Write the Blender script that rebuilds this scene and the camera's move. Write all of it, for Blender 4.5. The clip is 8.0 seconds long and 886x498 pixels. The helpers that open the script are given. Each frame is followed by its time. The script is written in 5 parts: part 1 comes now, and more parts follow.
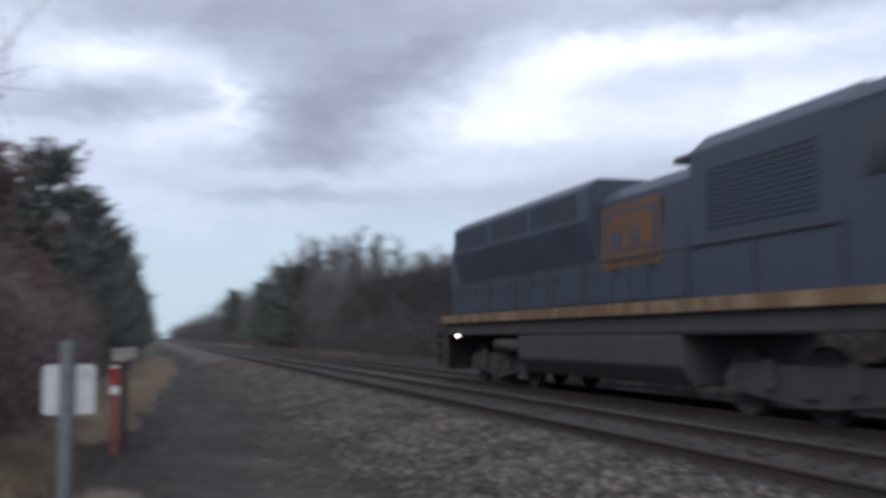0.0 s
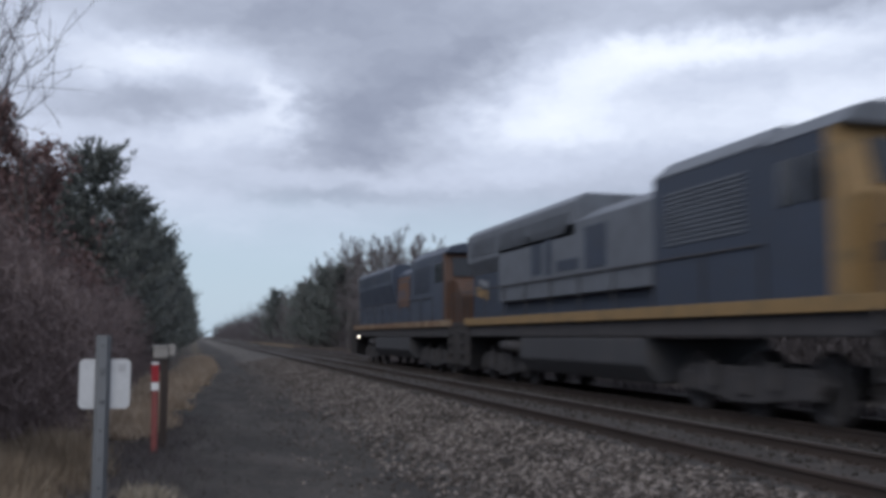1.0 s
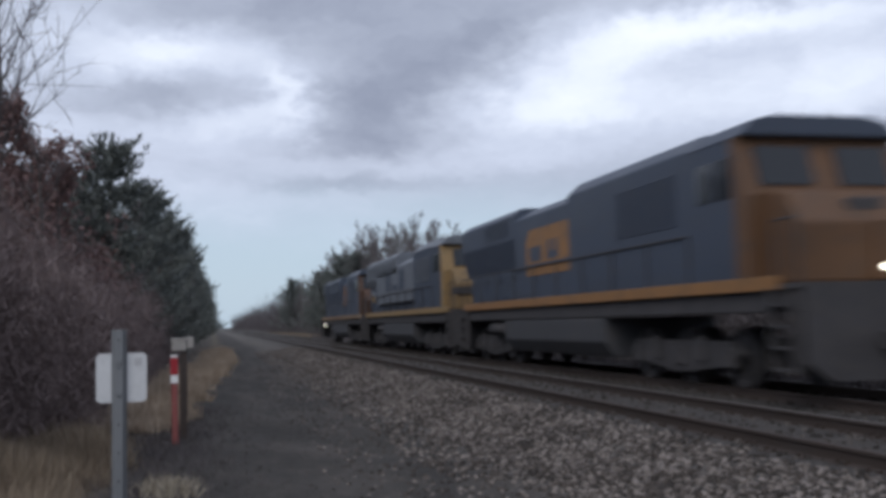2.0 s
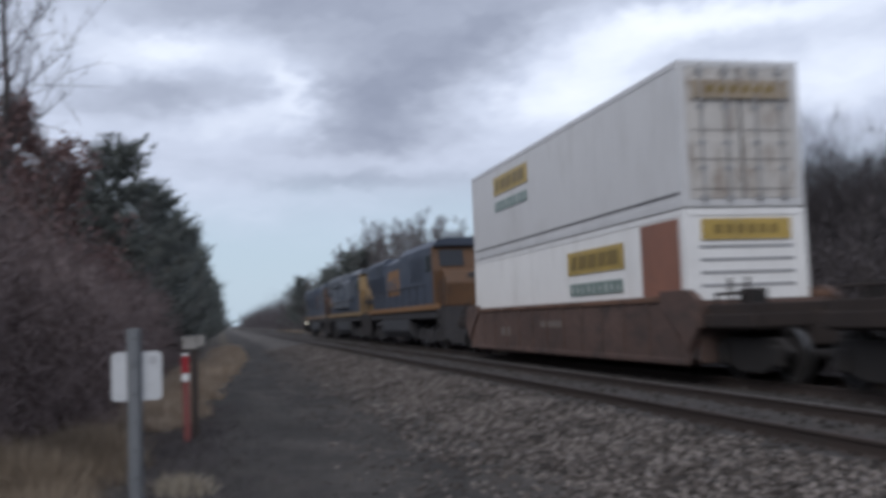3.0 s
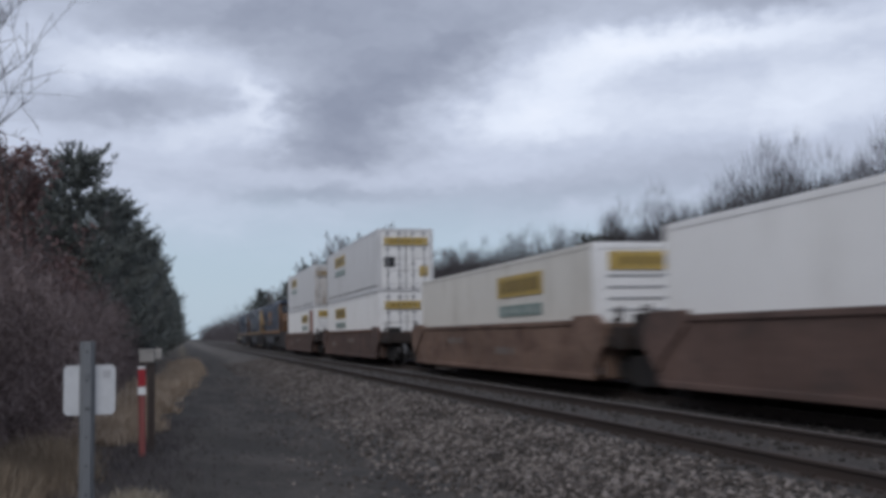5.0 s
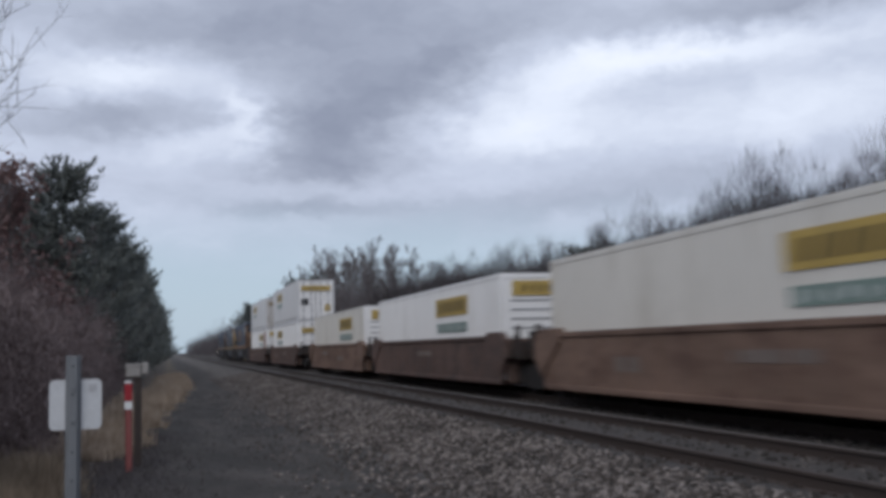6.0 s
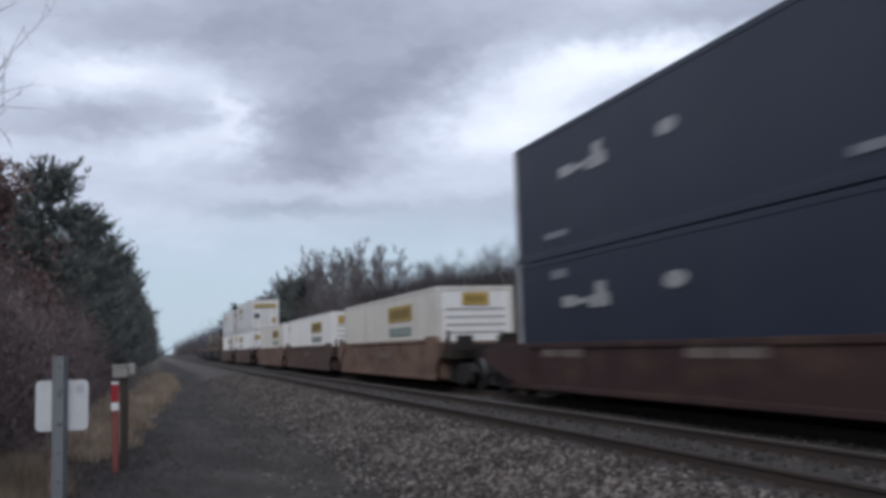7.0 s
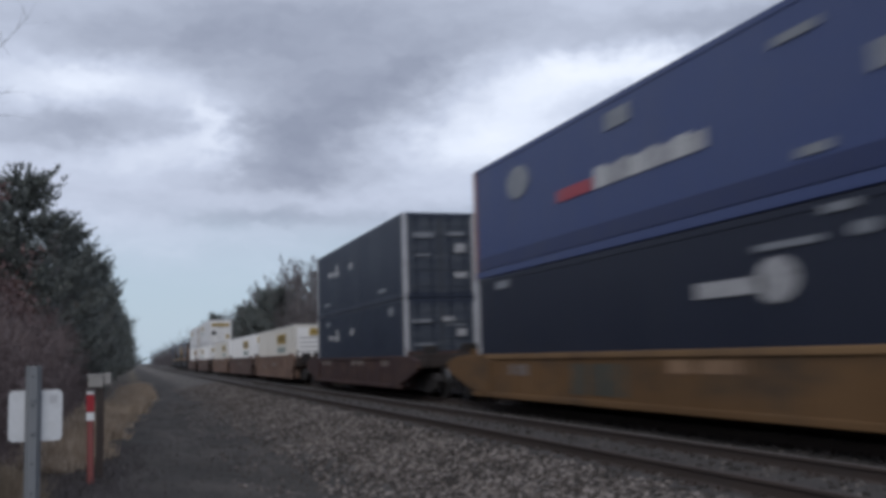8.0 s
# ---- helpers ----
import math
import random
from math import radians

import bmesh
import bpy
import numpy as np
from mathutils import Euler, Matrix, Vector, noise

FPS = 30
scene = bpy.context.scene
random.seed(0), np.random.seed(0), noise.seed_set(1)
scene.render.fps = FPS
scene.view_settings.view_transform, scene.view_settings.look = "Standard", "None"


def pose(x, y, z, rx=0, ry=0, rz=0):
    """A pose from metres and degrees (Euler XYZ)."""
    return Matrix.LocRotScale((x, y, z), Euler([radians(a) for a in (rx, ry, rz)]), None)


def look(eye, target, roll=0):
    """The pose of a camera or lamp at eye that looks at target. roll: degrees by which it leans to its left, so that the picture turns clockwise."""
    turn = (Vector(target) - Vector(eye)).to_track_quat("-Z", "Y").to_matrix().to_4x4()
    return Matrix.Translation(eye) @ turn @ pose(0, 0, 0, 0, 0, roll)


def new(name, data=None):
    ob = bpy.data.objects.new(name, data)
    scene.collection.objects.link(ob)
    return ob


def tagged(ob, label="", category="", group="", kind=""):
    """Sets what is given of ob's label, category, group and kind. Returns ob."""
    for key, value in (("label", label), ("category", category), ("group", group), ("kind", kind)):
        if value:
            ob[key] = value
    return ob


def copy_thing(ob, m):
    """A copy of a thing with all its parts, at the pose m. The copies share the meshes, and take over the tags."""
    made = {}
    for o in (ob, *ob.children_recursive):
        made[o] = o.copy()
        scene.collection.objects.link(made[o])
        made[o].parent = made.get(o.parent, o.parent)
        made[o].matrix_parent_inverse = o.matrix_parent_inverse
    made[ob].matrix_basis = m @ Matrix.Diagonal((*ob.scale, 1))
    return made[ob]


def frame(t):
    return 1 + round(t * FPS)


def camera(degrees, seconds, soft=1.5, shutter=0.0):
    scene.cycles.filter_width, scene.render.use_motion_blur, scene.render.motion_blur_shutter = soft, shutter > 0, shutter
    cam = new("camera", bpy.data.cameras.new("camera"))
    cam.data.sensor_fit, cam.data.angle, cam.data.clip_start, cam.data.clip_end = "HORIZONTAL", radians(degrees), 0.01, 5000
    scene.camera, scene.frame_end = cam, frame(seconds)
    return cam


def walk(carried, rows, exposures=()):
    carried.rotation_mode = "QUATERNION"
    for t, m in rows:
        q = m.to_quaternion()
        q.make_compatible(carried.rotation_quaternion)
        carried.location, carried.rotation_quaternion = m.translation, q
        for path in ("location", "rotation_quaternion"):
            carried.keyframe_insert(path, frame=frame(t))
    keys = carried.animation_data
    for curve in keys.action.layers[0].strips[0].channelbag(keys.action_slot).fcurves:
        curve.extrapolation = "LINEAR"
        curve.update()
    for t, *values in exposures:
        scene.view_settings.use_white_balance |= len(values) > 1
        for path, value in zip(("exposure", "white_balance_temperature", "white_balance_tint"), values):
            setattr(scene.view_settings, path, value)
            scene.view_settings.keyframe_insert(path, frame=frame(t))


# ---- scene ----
# ---- camera and its walk ----
cam = camera(48.14, 8.0, soft=4.0, shutter=0.6)
walk(cam, [
    (0.0, pose(-0.061, 0.0, 1.312, 94.98, 0.45, -16.42)),
    (0.1, pose(-0.040, 0.0, 1.309, 95.05, -0.05, -14.75)),
    (0.2, pose(-0.030, 0.0, 1.306, 94.92, -0.20, -14.88)),
    (0.3, pose(-0.023, 0.0, 1.303, 94.97, -0.30, -15.03)),
    (0.4, pose(-0.017, 0.0, 1.301, 94.87, -0.33, -15.42)),
    (0.5, pose(-0.013, 0.0, 1.300, 94.81, -0.33, -15.49)),
    (1.0, pose(-0.006, 0.0, 1.298, 95.07, -0.22, -14.07)),
    (1.3, pose(0.004, 0.0, 1.298, 93.95, 0.50, -14.20)),
    (1.4, pose(0.009, 0.0, 1.298, 93.68, 0.72, -14.10)),
    (1.5, pose(0.013, 0.0, 1.298, 93.68, 0.94, -13.66)),
    (1.6, pose(0.018, 0.0, 1.296, 93.94, 1.13, -13.43)),
    (1.7, pose(0.022, 0.0, 1.295, 94.23, 1.32, -12.75)),
    (2.8, pose(0.014, 0.0, 1.302, 94.09, 1.91, -14.30)),
    (2.9, pose(0.004, 0.0, 1.298, 94.20, 2.02, -14.00)),
    (3.0, pose(-0.013, 0.0, 1.293, 93.99, 2.11, -12.60)),
    (3.1, pose(-0.010, 0.0, 1.294, 93.68, 2.10, -11.80)),
    (3.2, pose(-0.006, 0.0, 1.295, 93.52, 1.98, -12.10)),
    (3.3, pose(-0.003, 0.0, 1.295, 93.60, 1.86, -12.18)),
    (3.5, pose(0.001, 0.0, 1.296, 93.74, 1.65, -12.52)),
    (4.0, pose(-0.003, 0.0, 1.303, 94.61, 1.13, -13.41)),
    (4.5, pose(-0.005, 0.0, 1.303, 94.75, 0.94, -14.36)),
    (4.7, pose(0.001, 0.0, 1.302, 94.77, 1.04, -14.57)),
    (5.8, pose(0.010, 0.0, 1.304, 95.43, 1.50, -15.28)),
    (6.0, pose(0.008, 0.0, 1.299, 95.58, 1.51, -15.46)),
    (6.5, pose(0.008, 0.0, 1.300, 95.64, 1.50, -15.79)),
    (7.0, pose(0.004, 0.0, 1.297, 95.61, 1.53, -16.17)),
    (7.5, pose(0.007, 0.0, 1.300, 95.88, 1.68, -16.44)),
    (8.0, pose(0.013, 0.0, 1.298, 96.12, 1.51, -17.37)),
], exposures=[(0.0, 0.33), (0.5, 0.14), (1.0, 0.15), (1.5, 0.17), (3.0, 0.18), (3.5, 0.2), (4.0, 0.19), (4.5, -0.04), (6.0, 0.05), (6.5, 0.0),
              (7.0, 0.16), (7.5, 0.20), (8.0, 0.06)])

# ---- world: overcast sky with broken grey cloud ----
SUN_AZ, SUN_EL = -140.0, 42.0        # degrees from the track's line (clockwise), above the horizon


def node(tree, kind, **given):
    n = tree.nodes.new(kind)
    for key, value in given.items():
        if key == "op":
            n.operation = value
        elif key == "blend":
            n.blend_type = value
        elif key == "dtype":
            n.data_type = value
    return n


def plug(tree, n, index, value):
    if isinstance(value, bpy.types.NodeSocket):
        tree.links.new(value, n.inputs[index])
    else:
        n.inputs[index].default_value = value


def calc(tree, op, a, b=0.0, c=0.0):
    n = node(tree, "ShaderNodeMath", op=op)
    plug(tree, n, 0, a)
    plug(tree, n, 1, b)
    plug(tree, n, 2, c)
    return n.outputs[0]


def vcalc(tree, op, a, b=(0, 0, 0), out=0):
    n = node(tree, "ShaderNodeVectorMath", op=op)
    plug(tree, n, 0, a)
    plug(tree, n, 1, b)
    return n.outputs[out]


def noise_tex(tree, vector, scale, detail=4.0, rough=0.55):
    n = node(tree, "ShaderNodeTexNoise")
    plug(tree, n, "Vector", vector)
    n.inputs["Scale"].default_value = scale
    n.inputs["Detail"].default_value = detail
    n.inputs["Roughness"].default_value = rough
    return n


def ramp(tree, fac, stops, smooth=False):
    n = node(tree, "ShaderNodeValToRGB")
    plug(tree, n, 0, fac)
    el = n.color_ramp.elements
    while len(el) < len(stops):
        el.new(0.5)
    for e, (p, c) in zip(el, stops):
        e.position, e.color = p, (*c, 1)
    if smooth:
        n.color_ramp.interpolation = "EASE"
    return n.outputs[0]


def mix_rgb(tree, fac, a, b, blend="MIX"):
    n = node(tree, "ShaderNodeMixRGB", blend=blend)
    for i, v in enumerate((fac, a, b)):
        plug(tree, n, i, (*v, 1) if isinstance(v, tuple) and len(v) == 3 else v)
    return n.outputs[0]


def build_world():
    world = bpy.data.worlds.new("overcast")
    scene.world = world
    world.use_nodes = True
    t = world.node_tree
    t.nodes.clear()
    way = node(t, "ShaderNodeTexCoord").outputs["Generated"]
    sep = node(t, "ShaderNodeSeparateXYZ")
    plug(t, sep, 0, way)
    az = calc(t, "MULTIPLY", calc(t, "ARCTAN2", sep.outputs[0], sep.outputs[1]), 57.2958)
    el = calc(t, "MULTIPLY", calc(t, "ARCSINE", sep.outputs[2]), 57.2958)
    flat = node(t, "ShaderNodeCombineXYZ")
    plug(t, flat, 0, az)
    plug(t, flat, 1, el)
    place = flat.outputs[0]
    # ragged edges: the cloud banks are warped by noise
    warp = noise_tex(t, vcalc(t, "MULTIPLY", place, (0.6, 1.3, 1.0)), 0.22, 5.0, 0.6).outputs["Color"]
    warp = vcalc(t, "MULTIPLY", vcalc(t, "SUBTRACT", warp, (0.5, 0.5, 0.5)), (5.0, 2.0, 0.0))
    curl = noise_tex(t, vcalc(t, "MULTIPLY", place, (0.8, 1.3, 1.0)), 0.75, 4.0, 0.6).outputs["Color"]
    curl = vcalc(t, "MULTIPLY", vcalc(t, "SUBTRACT", curl, (0.5, 0.5, 0.5)), (3.2, 1.5, 0.0))
    bent = vcalc(t, "ADD", vcalc(t, "ADD", place, warp), curl)
    banks = [  # azimuth, elevation, half-width, half-height, tilt, strength (dark < 0 < bright)
        (8.8, 18.4, 14.6, 2.6, 0, -0.36), (10.4, 13.3, 5.8, 2.4, 14, -0.40), (10.4, 10.6, 5.2, 1.1, 0, -0.24),
        (8.7, 8.2, 6.8, 0.55, 0, -0.24), (-2.6, 12.8, 5.8, 0.85, 3, -0.26), (35.5, 17.9, 8.1, 1.2, 0, -0.32),
        (26.3, 8.2, 14.2, 1.4, 6, -0.20), (16.1, 16.2, 4.1, 1.3, 25, -0.16),
        (-2.6, 15.2, 5.1, 1.1, 0, 0.26), (1.7, 11.5, 4.1, 0.9, 0, 0.17), (4.0, 13.2, 1.1, 1.7, 30, 0.34),
        (23.4, 14.8, 7.0, 1.6, 15, 0.30), (31.4, 16.0, 7.5, 1.1, 0, 0.34), (34.6, 12.3, 8.8, 2.0, 0, 0.24), (19.9, 11.9, 5.1, 1.1, 5, 0.22),
    ]
    total = 0.50
    for a, e, wa, we, tilt, s in banks:
        d = vcalc(t, "SUBTRACT", bent, (a, e, 0))
        c, n = math.cos(radians(tilt)), math.sin(radians(tilt))
        u = vcalc(t, "DOT_PRODUCT", d, (c / wa, n / wa, 0), 1)
        v = vcalc(t, "DOT_PRODUCT", d, (-n / we, c / we, 0), 1)
        g = calc(t, "EXPONENT", calc(t, "MULTIPLY", calc(t, "MULTIPLY_ADD", u, u, calc(t, "MULTIPLY", v, v)), -1.0))
        total = calc(t, "MULTIPLY_ADD", g, s, total)
    puff = noise_tex(t, vcalc(t, "MULTIPLY", bent, (0.5, 1.5, 1.0)), 0.16, 6.0, 0.6).outputs[0]
    streak = noise_tex(t, vcalc(t, "MULTIPLY", bent, (0.35, 1.0, 1.0)), 0.6, 6.0, 0.62).outputs[0]
    total = calc(t, "MULTIPLY_ADD", calc(t, "SUBTRACT", puff, 0.5), 0.50, total)
    total = calc(t, "MULTIPLY_ADD", calc(t, "SUBTRACT", streak, 0.5), 0.15, total)
    cloud = ramp(t, total, [(0.06, (0.228, 0.254, 0.330)), (0.30, (0.342, 0.376, 0.464)), (0.52, (0.465, 0.508, 0.615)),
                            (0.76, (0.64, 0.685, 0.785)), (1.0, (0.755, 0.785, 0.855))])
    sky = node(t, "ShaderNodeTexSky")
    sky.sky_type, sky.sun_disc = "NISHITA", False
    sky.sun_elevation, sky.sun_rotation = radians(SUN_EL), radians(SUN_AZ)
    thin = mix_rgb(t, 0.90, mix_rgb(t, 1.0, sky.outputs[0], (0.08, 0.08, 0.08), "MULTIPLY"), (0.385, 0.47, 0.555))
    low = node(t, "ShaderNodeMapRange")
    low.interpolation_type = "SMOOTHSTEP"
    plug(t, low, 0, calc(t, "MULTIPLY_ADD", calc(t, "SUBTRACT", puff, 0.5), 5.0, el))
    low.inputs[1].default_value, low.inputs[2].default_value = 3.5, 9.5
    seen = mix_rgb(t, low.outputs[0], thin, cloud)
    bg = node(t, "ShaderNodeBackground")
    plug(t, bg, 0, mix_rgb(t, 1.0, seen, (0.985, 1.0, 1.022), "MULTIPLY"))
    bg.inputs[1].default_value = 1.2
    out = node(t, "ShaderNodeOutputWorld")
    t.links.new(bg.outputs[0], out.inputs[0])


build_world()
sun_data = bpy.data.lights.new("sun", "SUN")
sun_data.energy, sun_data.angle, sun_data.color = 1.12, radians(35), (1.0, 0.97, 0.93)
sun = new("sun", sun_data)
sun.matrix_world = look((0, 0, 0), (-math.sin(radians(SUN_AZ)) * math.cos(radians(SUN_EL)),
                                    -math.cos(radians(SUN_AZ)) * math.cos(radians(SUN_EL)), -math.sin(radians(SUN_EL))))


# ---- materials ----
def paint(name, rgb, rough=0.55, metal=0.0, spots=(1.2, 0.25), grain=(40.0, 0.12), dirt=None, dirt_amount=0.5,
          stretch=(1, 1, 1), bump=0.0, per_piece=0.0, gloss=0.5):
    """A worn surface: colour varied at two scales, dirt in patches, fine relief. Sizes in waves a metre."""
    m = bpy.data.materials.new(name)
    m.use_nodes = True
    t = m.node_tree
    b = t.nodes["Principled BSDF"]
    at = vcalc(t, "MULTIPLY", node(t, "ShaderNodeTexCoord").outputs["Object"], stretch)
    if per_piece:
        info = node(t, "ShaderNodeObjectInfo")
        at = vcalc(t, "ADD", at, calc(t, "MULTIPLY", info.outputs["Random"], 37.0))
    big = noise_tex(t, at, spots[0], 4.0).outputs[0]
    fine = noise_tex(t, at, grain[0], 3.0, 0.6).outputs[0]
    k = calc(t, "MULTIPLY_ADD", calc(t, "SUBTRACT", big, 0.5), 2 * spots[1], 1.0)
    k = calc(t, "MULTIPLY_ADD", calc(t, "SUBTRACT", fine, 0.5), 2 * grain[1], k)
    if per_piece:
        k = calc(t, "MULTIPLY_ADD", calc(t, "SUBTRACT", info.outputs["Random"], 0.5), 2 * per_piece, k)
    c = vcalc(t, "SCALE", tuple(rgb))
    c.node.inputs["Scale"].default_value = 1.0
    t.links.new(k, c.node.inputs["Scale"])
    if dirt:
        patch = noise_tex(t, at, spots[0] * 2.3, 6.0, 0.65).outputs[0]
        f = node(t, "ShaderNodeMapRange")
        plug(t, f, 0, patch)
        f.inputs[1].default_value, f.inputs[2].default_value = 0.48, 0.72
        f.inputs[4].default_value = dirt_amount
        c = mix_rgb(t, f.outputs[0], c, tuple(dirt))
    t.links.new(c, b.inputs["Base Color"])
    plug(t, b, "Roughness", calc(t, "MULTIPLY_ADD", calc(t, "SUBTRACT", big, 0.5), 0.3, rough))
    b.inputs["Metallic"].default_value = metal
    b.inputs["Specular IOR Level"].default_value = gloss
    if bump:
        n = node(t, "ShaderNodeBump")
        n.inputs["Distance"].default_value = bump
        n.inputs["Strength"].default_value = 0.8
        t.links.new(fine, n.inputs["Height"])
        t.links.new(n.outputs[0], b.inputs["Normal"])
    return m


def glow(name, rgb, power):
    m = bpy.data.materials.new(name)
    m.use_nodes = True
    b = m.node_tree.nodes["Principled BSDF"]
    b.inputs["Emission Color"].default_value = (*rgb, 1)
    b.inputs["Emission Strength"].default_value = power
    return m


GRIME = (0.026, 0.023, 0.022)
NAVY = paint("navy_loco_paint", (0.043, 0.055, 0.082), 0.55, gloss=0.4, dirt=(0.050, 0.054, 0.066), stretch=(1, 0.5, 1))
SMOKE_BLUE = paint("worn_blue_paint", (0.040, 0.051, 0.076), 0.6, gloss=0.3, dirt=(0.045, 0.046, 0.052))
LOCO_GREY = paint("faded_grey_paint", (0.112, 0.124, 0.146), 0.6, dirt=(0.062, 0.067, 0.080), dirt_amount=0.7, stretch=(1, 0.7, 0.6))
LOCO_YELLOW = paint("faded_yellow_paint", (0.24, 0.152, 0.064), 0.65, dirt=(0.09, 0.08, 0.05), dirt_amount=0.6)
# Nose colour, duller than the yellow of the stripe and cab edge.
LOCO_OCHRE = paint("dull_ochre_paint", (0.19, 0.122, 0.056), 0.7, dirt=(0.08, 0.064, 0.045), dirt_amount=0.7)
LOCO_ORANGE = paint("orange_gold_paint", (0.24, 0.118, 0.042), 0.65, dirt=(0.08, 0.06, 0.04), dirt_amount=0.55)
EMBLEM_GOLD = paint("dull_gold_emblem", (0.135, 0.062, 0.028), 0.65, dirt=GRIME, dirt_amount=0.5)
LOCO_ORANGE_DULL = paint("dull_orange_paint", (0.105, 0.052, 0.024), 0.65, dirt=(0.05, 0.035, 0.026), dirt_amount=0.6)
LOCO_BROWN = paint("dull_orange_brown_paint", (0.075, 0.038, 0.024), 0.7, dirt=GRIME, dirt_amount=0.6)
UNDER = paint("sooty_steel", (0.054, 0.052, 0.056), 0.8, gloss=0.25, dirt=(0.080, 0.070, 0.066), dirt_amount=0.6, spots=(2, 0.4))
STRIPE_WORN = paint("worn_orange_stripe", (0.150, 0.085, 0.045), 0.65, dirt=(0.33, 0.26, 0.17), dirt_amount=0.75, spots=(1.1, 0.4), stretch=(1, 0.8, 0.3))
TRUCK_STEEL = paint("black_truck_casting", (0.026, 0.024, 0.024), 0.8, gloss=0.2, dirt=(0.042, 0.035, 0.031), dirt_amount=0.6, spots=(2, 0.4))
TANK = paint("dusty_black_tank", (0.054, 0.055, 0.062), 0.7, gloss=0.3, dirt=(0.08, 0.073, 0.071), dirt_amount=0.5, spots=(0.8, 0.3))
GLASS_DARK = paint("dark_glass", (0.012, 0.014, 0.018), 0.12, spots=(1, 0.1), grain=(10, 0.05))
STEEL = paint("bright_steel", (0.11, 0.107, 0.105), 0.4, 0.9, spots=(3, 0.2))
RAIL_SIDE = paint("rusty_rail", (0.038, 0.026, 0.021), 0.8, spots=(1.5, 0.3), dirt=(0.035, 0.03, 0.028), stretch=(1, 0.3, 1))
RAIL_TOP = paint("worn_gleaming_rail_head", (0.22, 0.205, 0.20), 0.45, 0.7, spots=(0.6, 0.3), stretch=(1, 0.2, 1))
TIE = paint("creosoted_wood", (0.042, 0.035, 0.031), 0.9, spots=(2.5, 0.3), grain=(18, 0.3), stretch=(0.3, 4, 4), bump=0.01, per_piece=0.25)
BOX_WHITE = paint("white_container_paint", (0.78, 0.77, 0.76), 0.5, dirt=(0.50, 0.48, 0.45), dirt_amount=0.35, spots=(0.35, 0.08), grain=(9, 0.03), stretch=(1, 1, 0.45))
BOX_GREY = paint("grey_container_paint", (0.57, 0.565, 0.57), 0.5, dirt=(0.36, 0.35, 0.34), dirt_amount=0.35, spots=(0.35, 0.08), grain=(9, 0.03), stretch=(1, 1, 0.45))
BOX_CREAM = paint("dusty_white_container_paint", (0.62, 0.595, 0.55), 0.55, dirt=(0.36, 0.33, 0.28), dirt_amount=0.45, spots=(0.35, 0.1), grain=(9, 0.03), stretch=(1, 1, 0.45))
BOX_NAVY = paint("navy_container_paint", (0.021, 0.028, 0.048), 0.5, gloss=0.35, dirt=(0.032, 0.037, 0.050), dirt_amount=0.4, spots=(0.5, 0.15), grain=(9, 0.05), stretch=(1, 1, 0.4))
BOX_MIDNIGHT = paint("midnight_blue_container_paint", (0.013, 0.017, 0.032), 0.5, gloss=0.3, dirt=(0.019, 0.022, 0.031), dirt_amount=0.4, spots=(0.5, 0.15), grain=(9, 0.05), stretch=(1, 1, 0.4))
# Rear doors paler than the sides: fading, and skylight put into the colour.
DOOR_NAVY = paint("faded_skylit_navy_door_paint", (0.043, 0.051, 0.068), 0.6, gloss=0.3, dirt=(0.080, 0.088, 0.102), dirt_amount=0.7, spots=(0.9, 0.3), stretch=(0.5, 1, 2.5))
BLUE_BAND = paint("dark_blue_band", (0.020, 0.030, 0.090), 0.5, gloss=0.35, dirt=(0.035, 0.042, 0.08), dirt_amount=0.4)
# Top chord colour, lighter than the sill below it.
YELLOW_CHORD = paint("pale_yellow_chord", (0.185, 0.112, 0.056), 0.75, gloss=0.2, dirt=(0.075, 0.052, 0.038), dirt_amount=0.8, spots=(0.5, 0.4), stretch=(1, 0.4, 1))
SILL_GREEN = paint("dark_green_sprayed_patch", (0.048, 0.046, 0.034), 0.75, dirt=(0.11, 0.066, 0.032), dirt_amount=0.8, spots=(1.3, 0.4))
SILL_PALE = paint("pale_orange_patch", (0.21, 0.128, 0.074), 0.75, dirt=(0.125, 0.07, 0.034), dirt_amount=0.8, spots=(0.9, 0.3))
BOX_BLUE = paint("blue_container_paint", (0.037, 0.056, 0.148), 0.5, gloss=0.4, dirt=(0.065, 0.075, 0.13), dirt_amount=0.4, spots=(0.5, 0.12), grain=(9, 0.04), stretch=(1, 1, 0.4))
BOX_STEEL = paint("pale_steel_post", (0.42, 0.42, 0.44), 0.5, 0.2, dirt=(0.2, 0.19, 0.18))
DOOR_RUSTY = paint("rust_streaked_door", (0.50, 0.475, 0.45), 0.6, dirt=(0.22, 0.165, 0.125), dirt_amount=0.85, spots=(1.1, 0.2), stretch=(1.4, 1, 0.5))
DOOR_BROWN = paint("brown_rust_band", (0.31, 0.25, 0.18), 0.65, dirt=(0.17, 0.125, 0.095), dirt_amount=0.8, spots=(1.5, 0.3))
SIGN_YELLOW = paint("yellow_decal", (0.41, 0.285, 0.075), 0.5, dirt=(0.26, 0.21, 0.10), dirt_amount=0.4)
DECAL_DULL = paint("brownish_decal_lettering", (0.19, 0.130, 0.035), 0.5)
DECAL_GREEN = paint("grey_green_decal", (0.17, 0.235, 0.21), 0.5, dirt=(0.32, 0.34, 0.33), dirt_amount=0.5)
DECAL_PALE = paint("pale_lettering", (0.40, 0.43, 0.42), 0.55, dirt=(0.25, 0.29, 0.28), dirt_amount=0.6, spots=(4, 0.3))
DECAL_WHITE = paint("white_decal", (0.44, 0.44, 0.44), 0.5, dirt=(0.3, 0.3, 0.3))
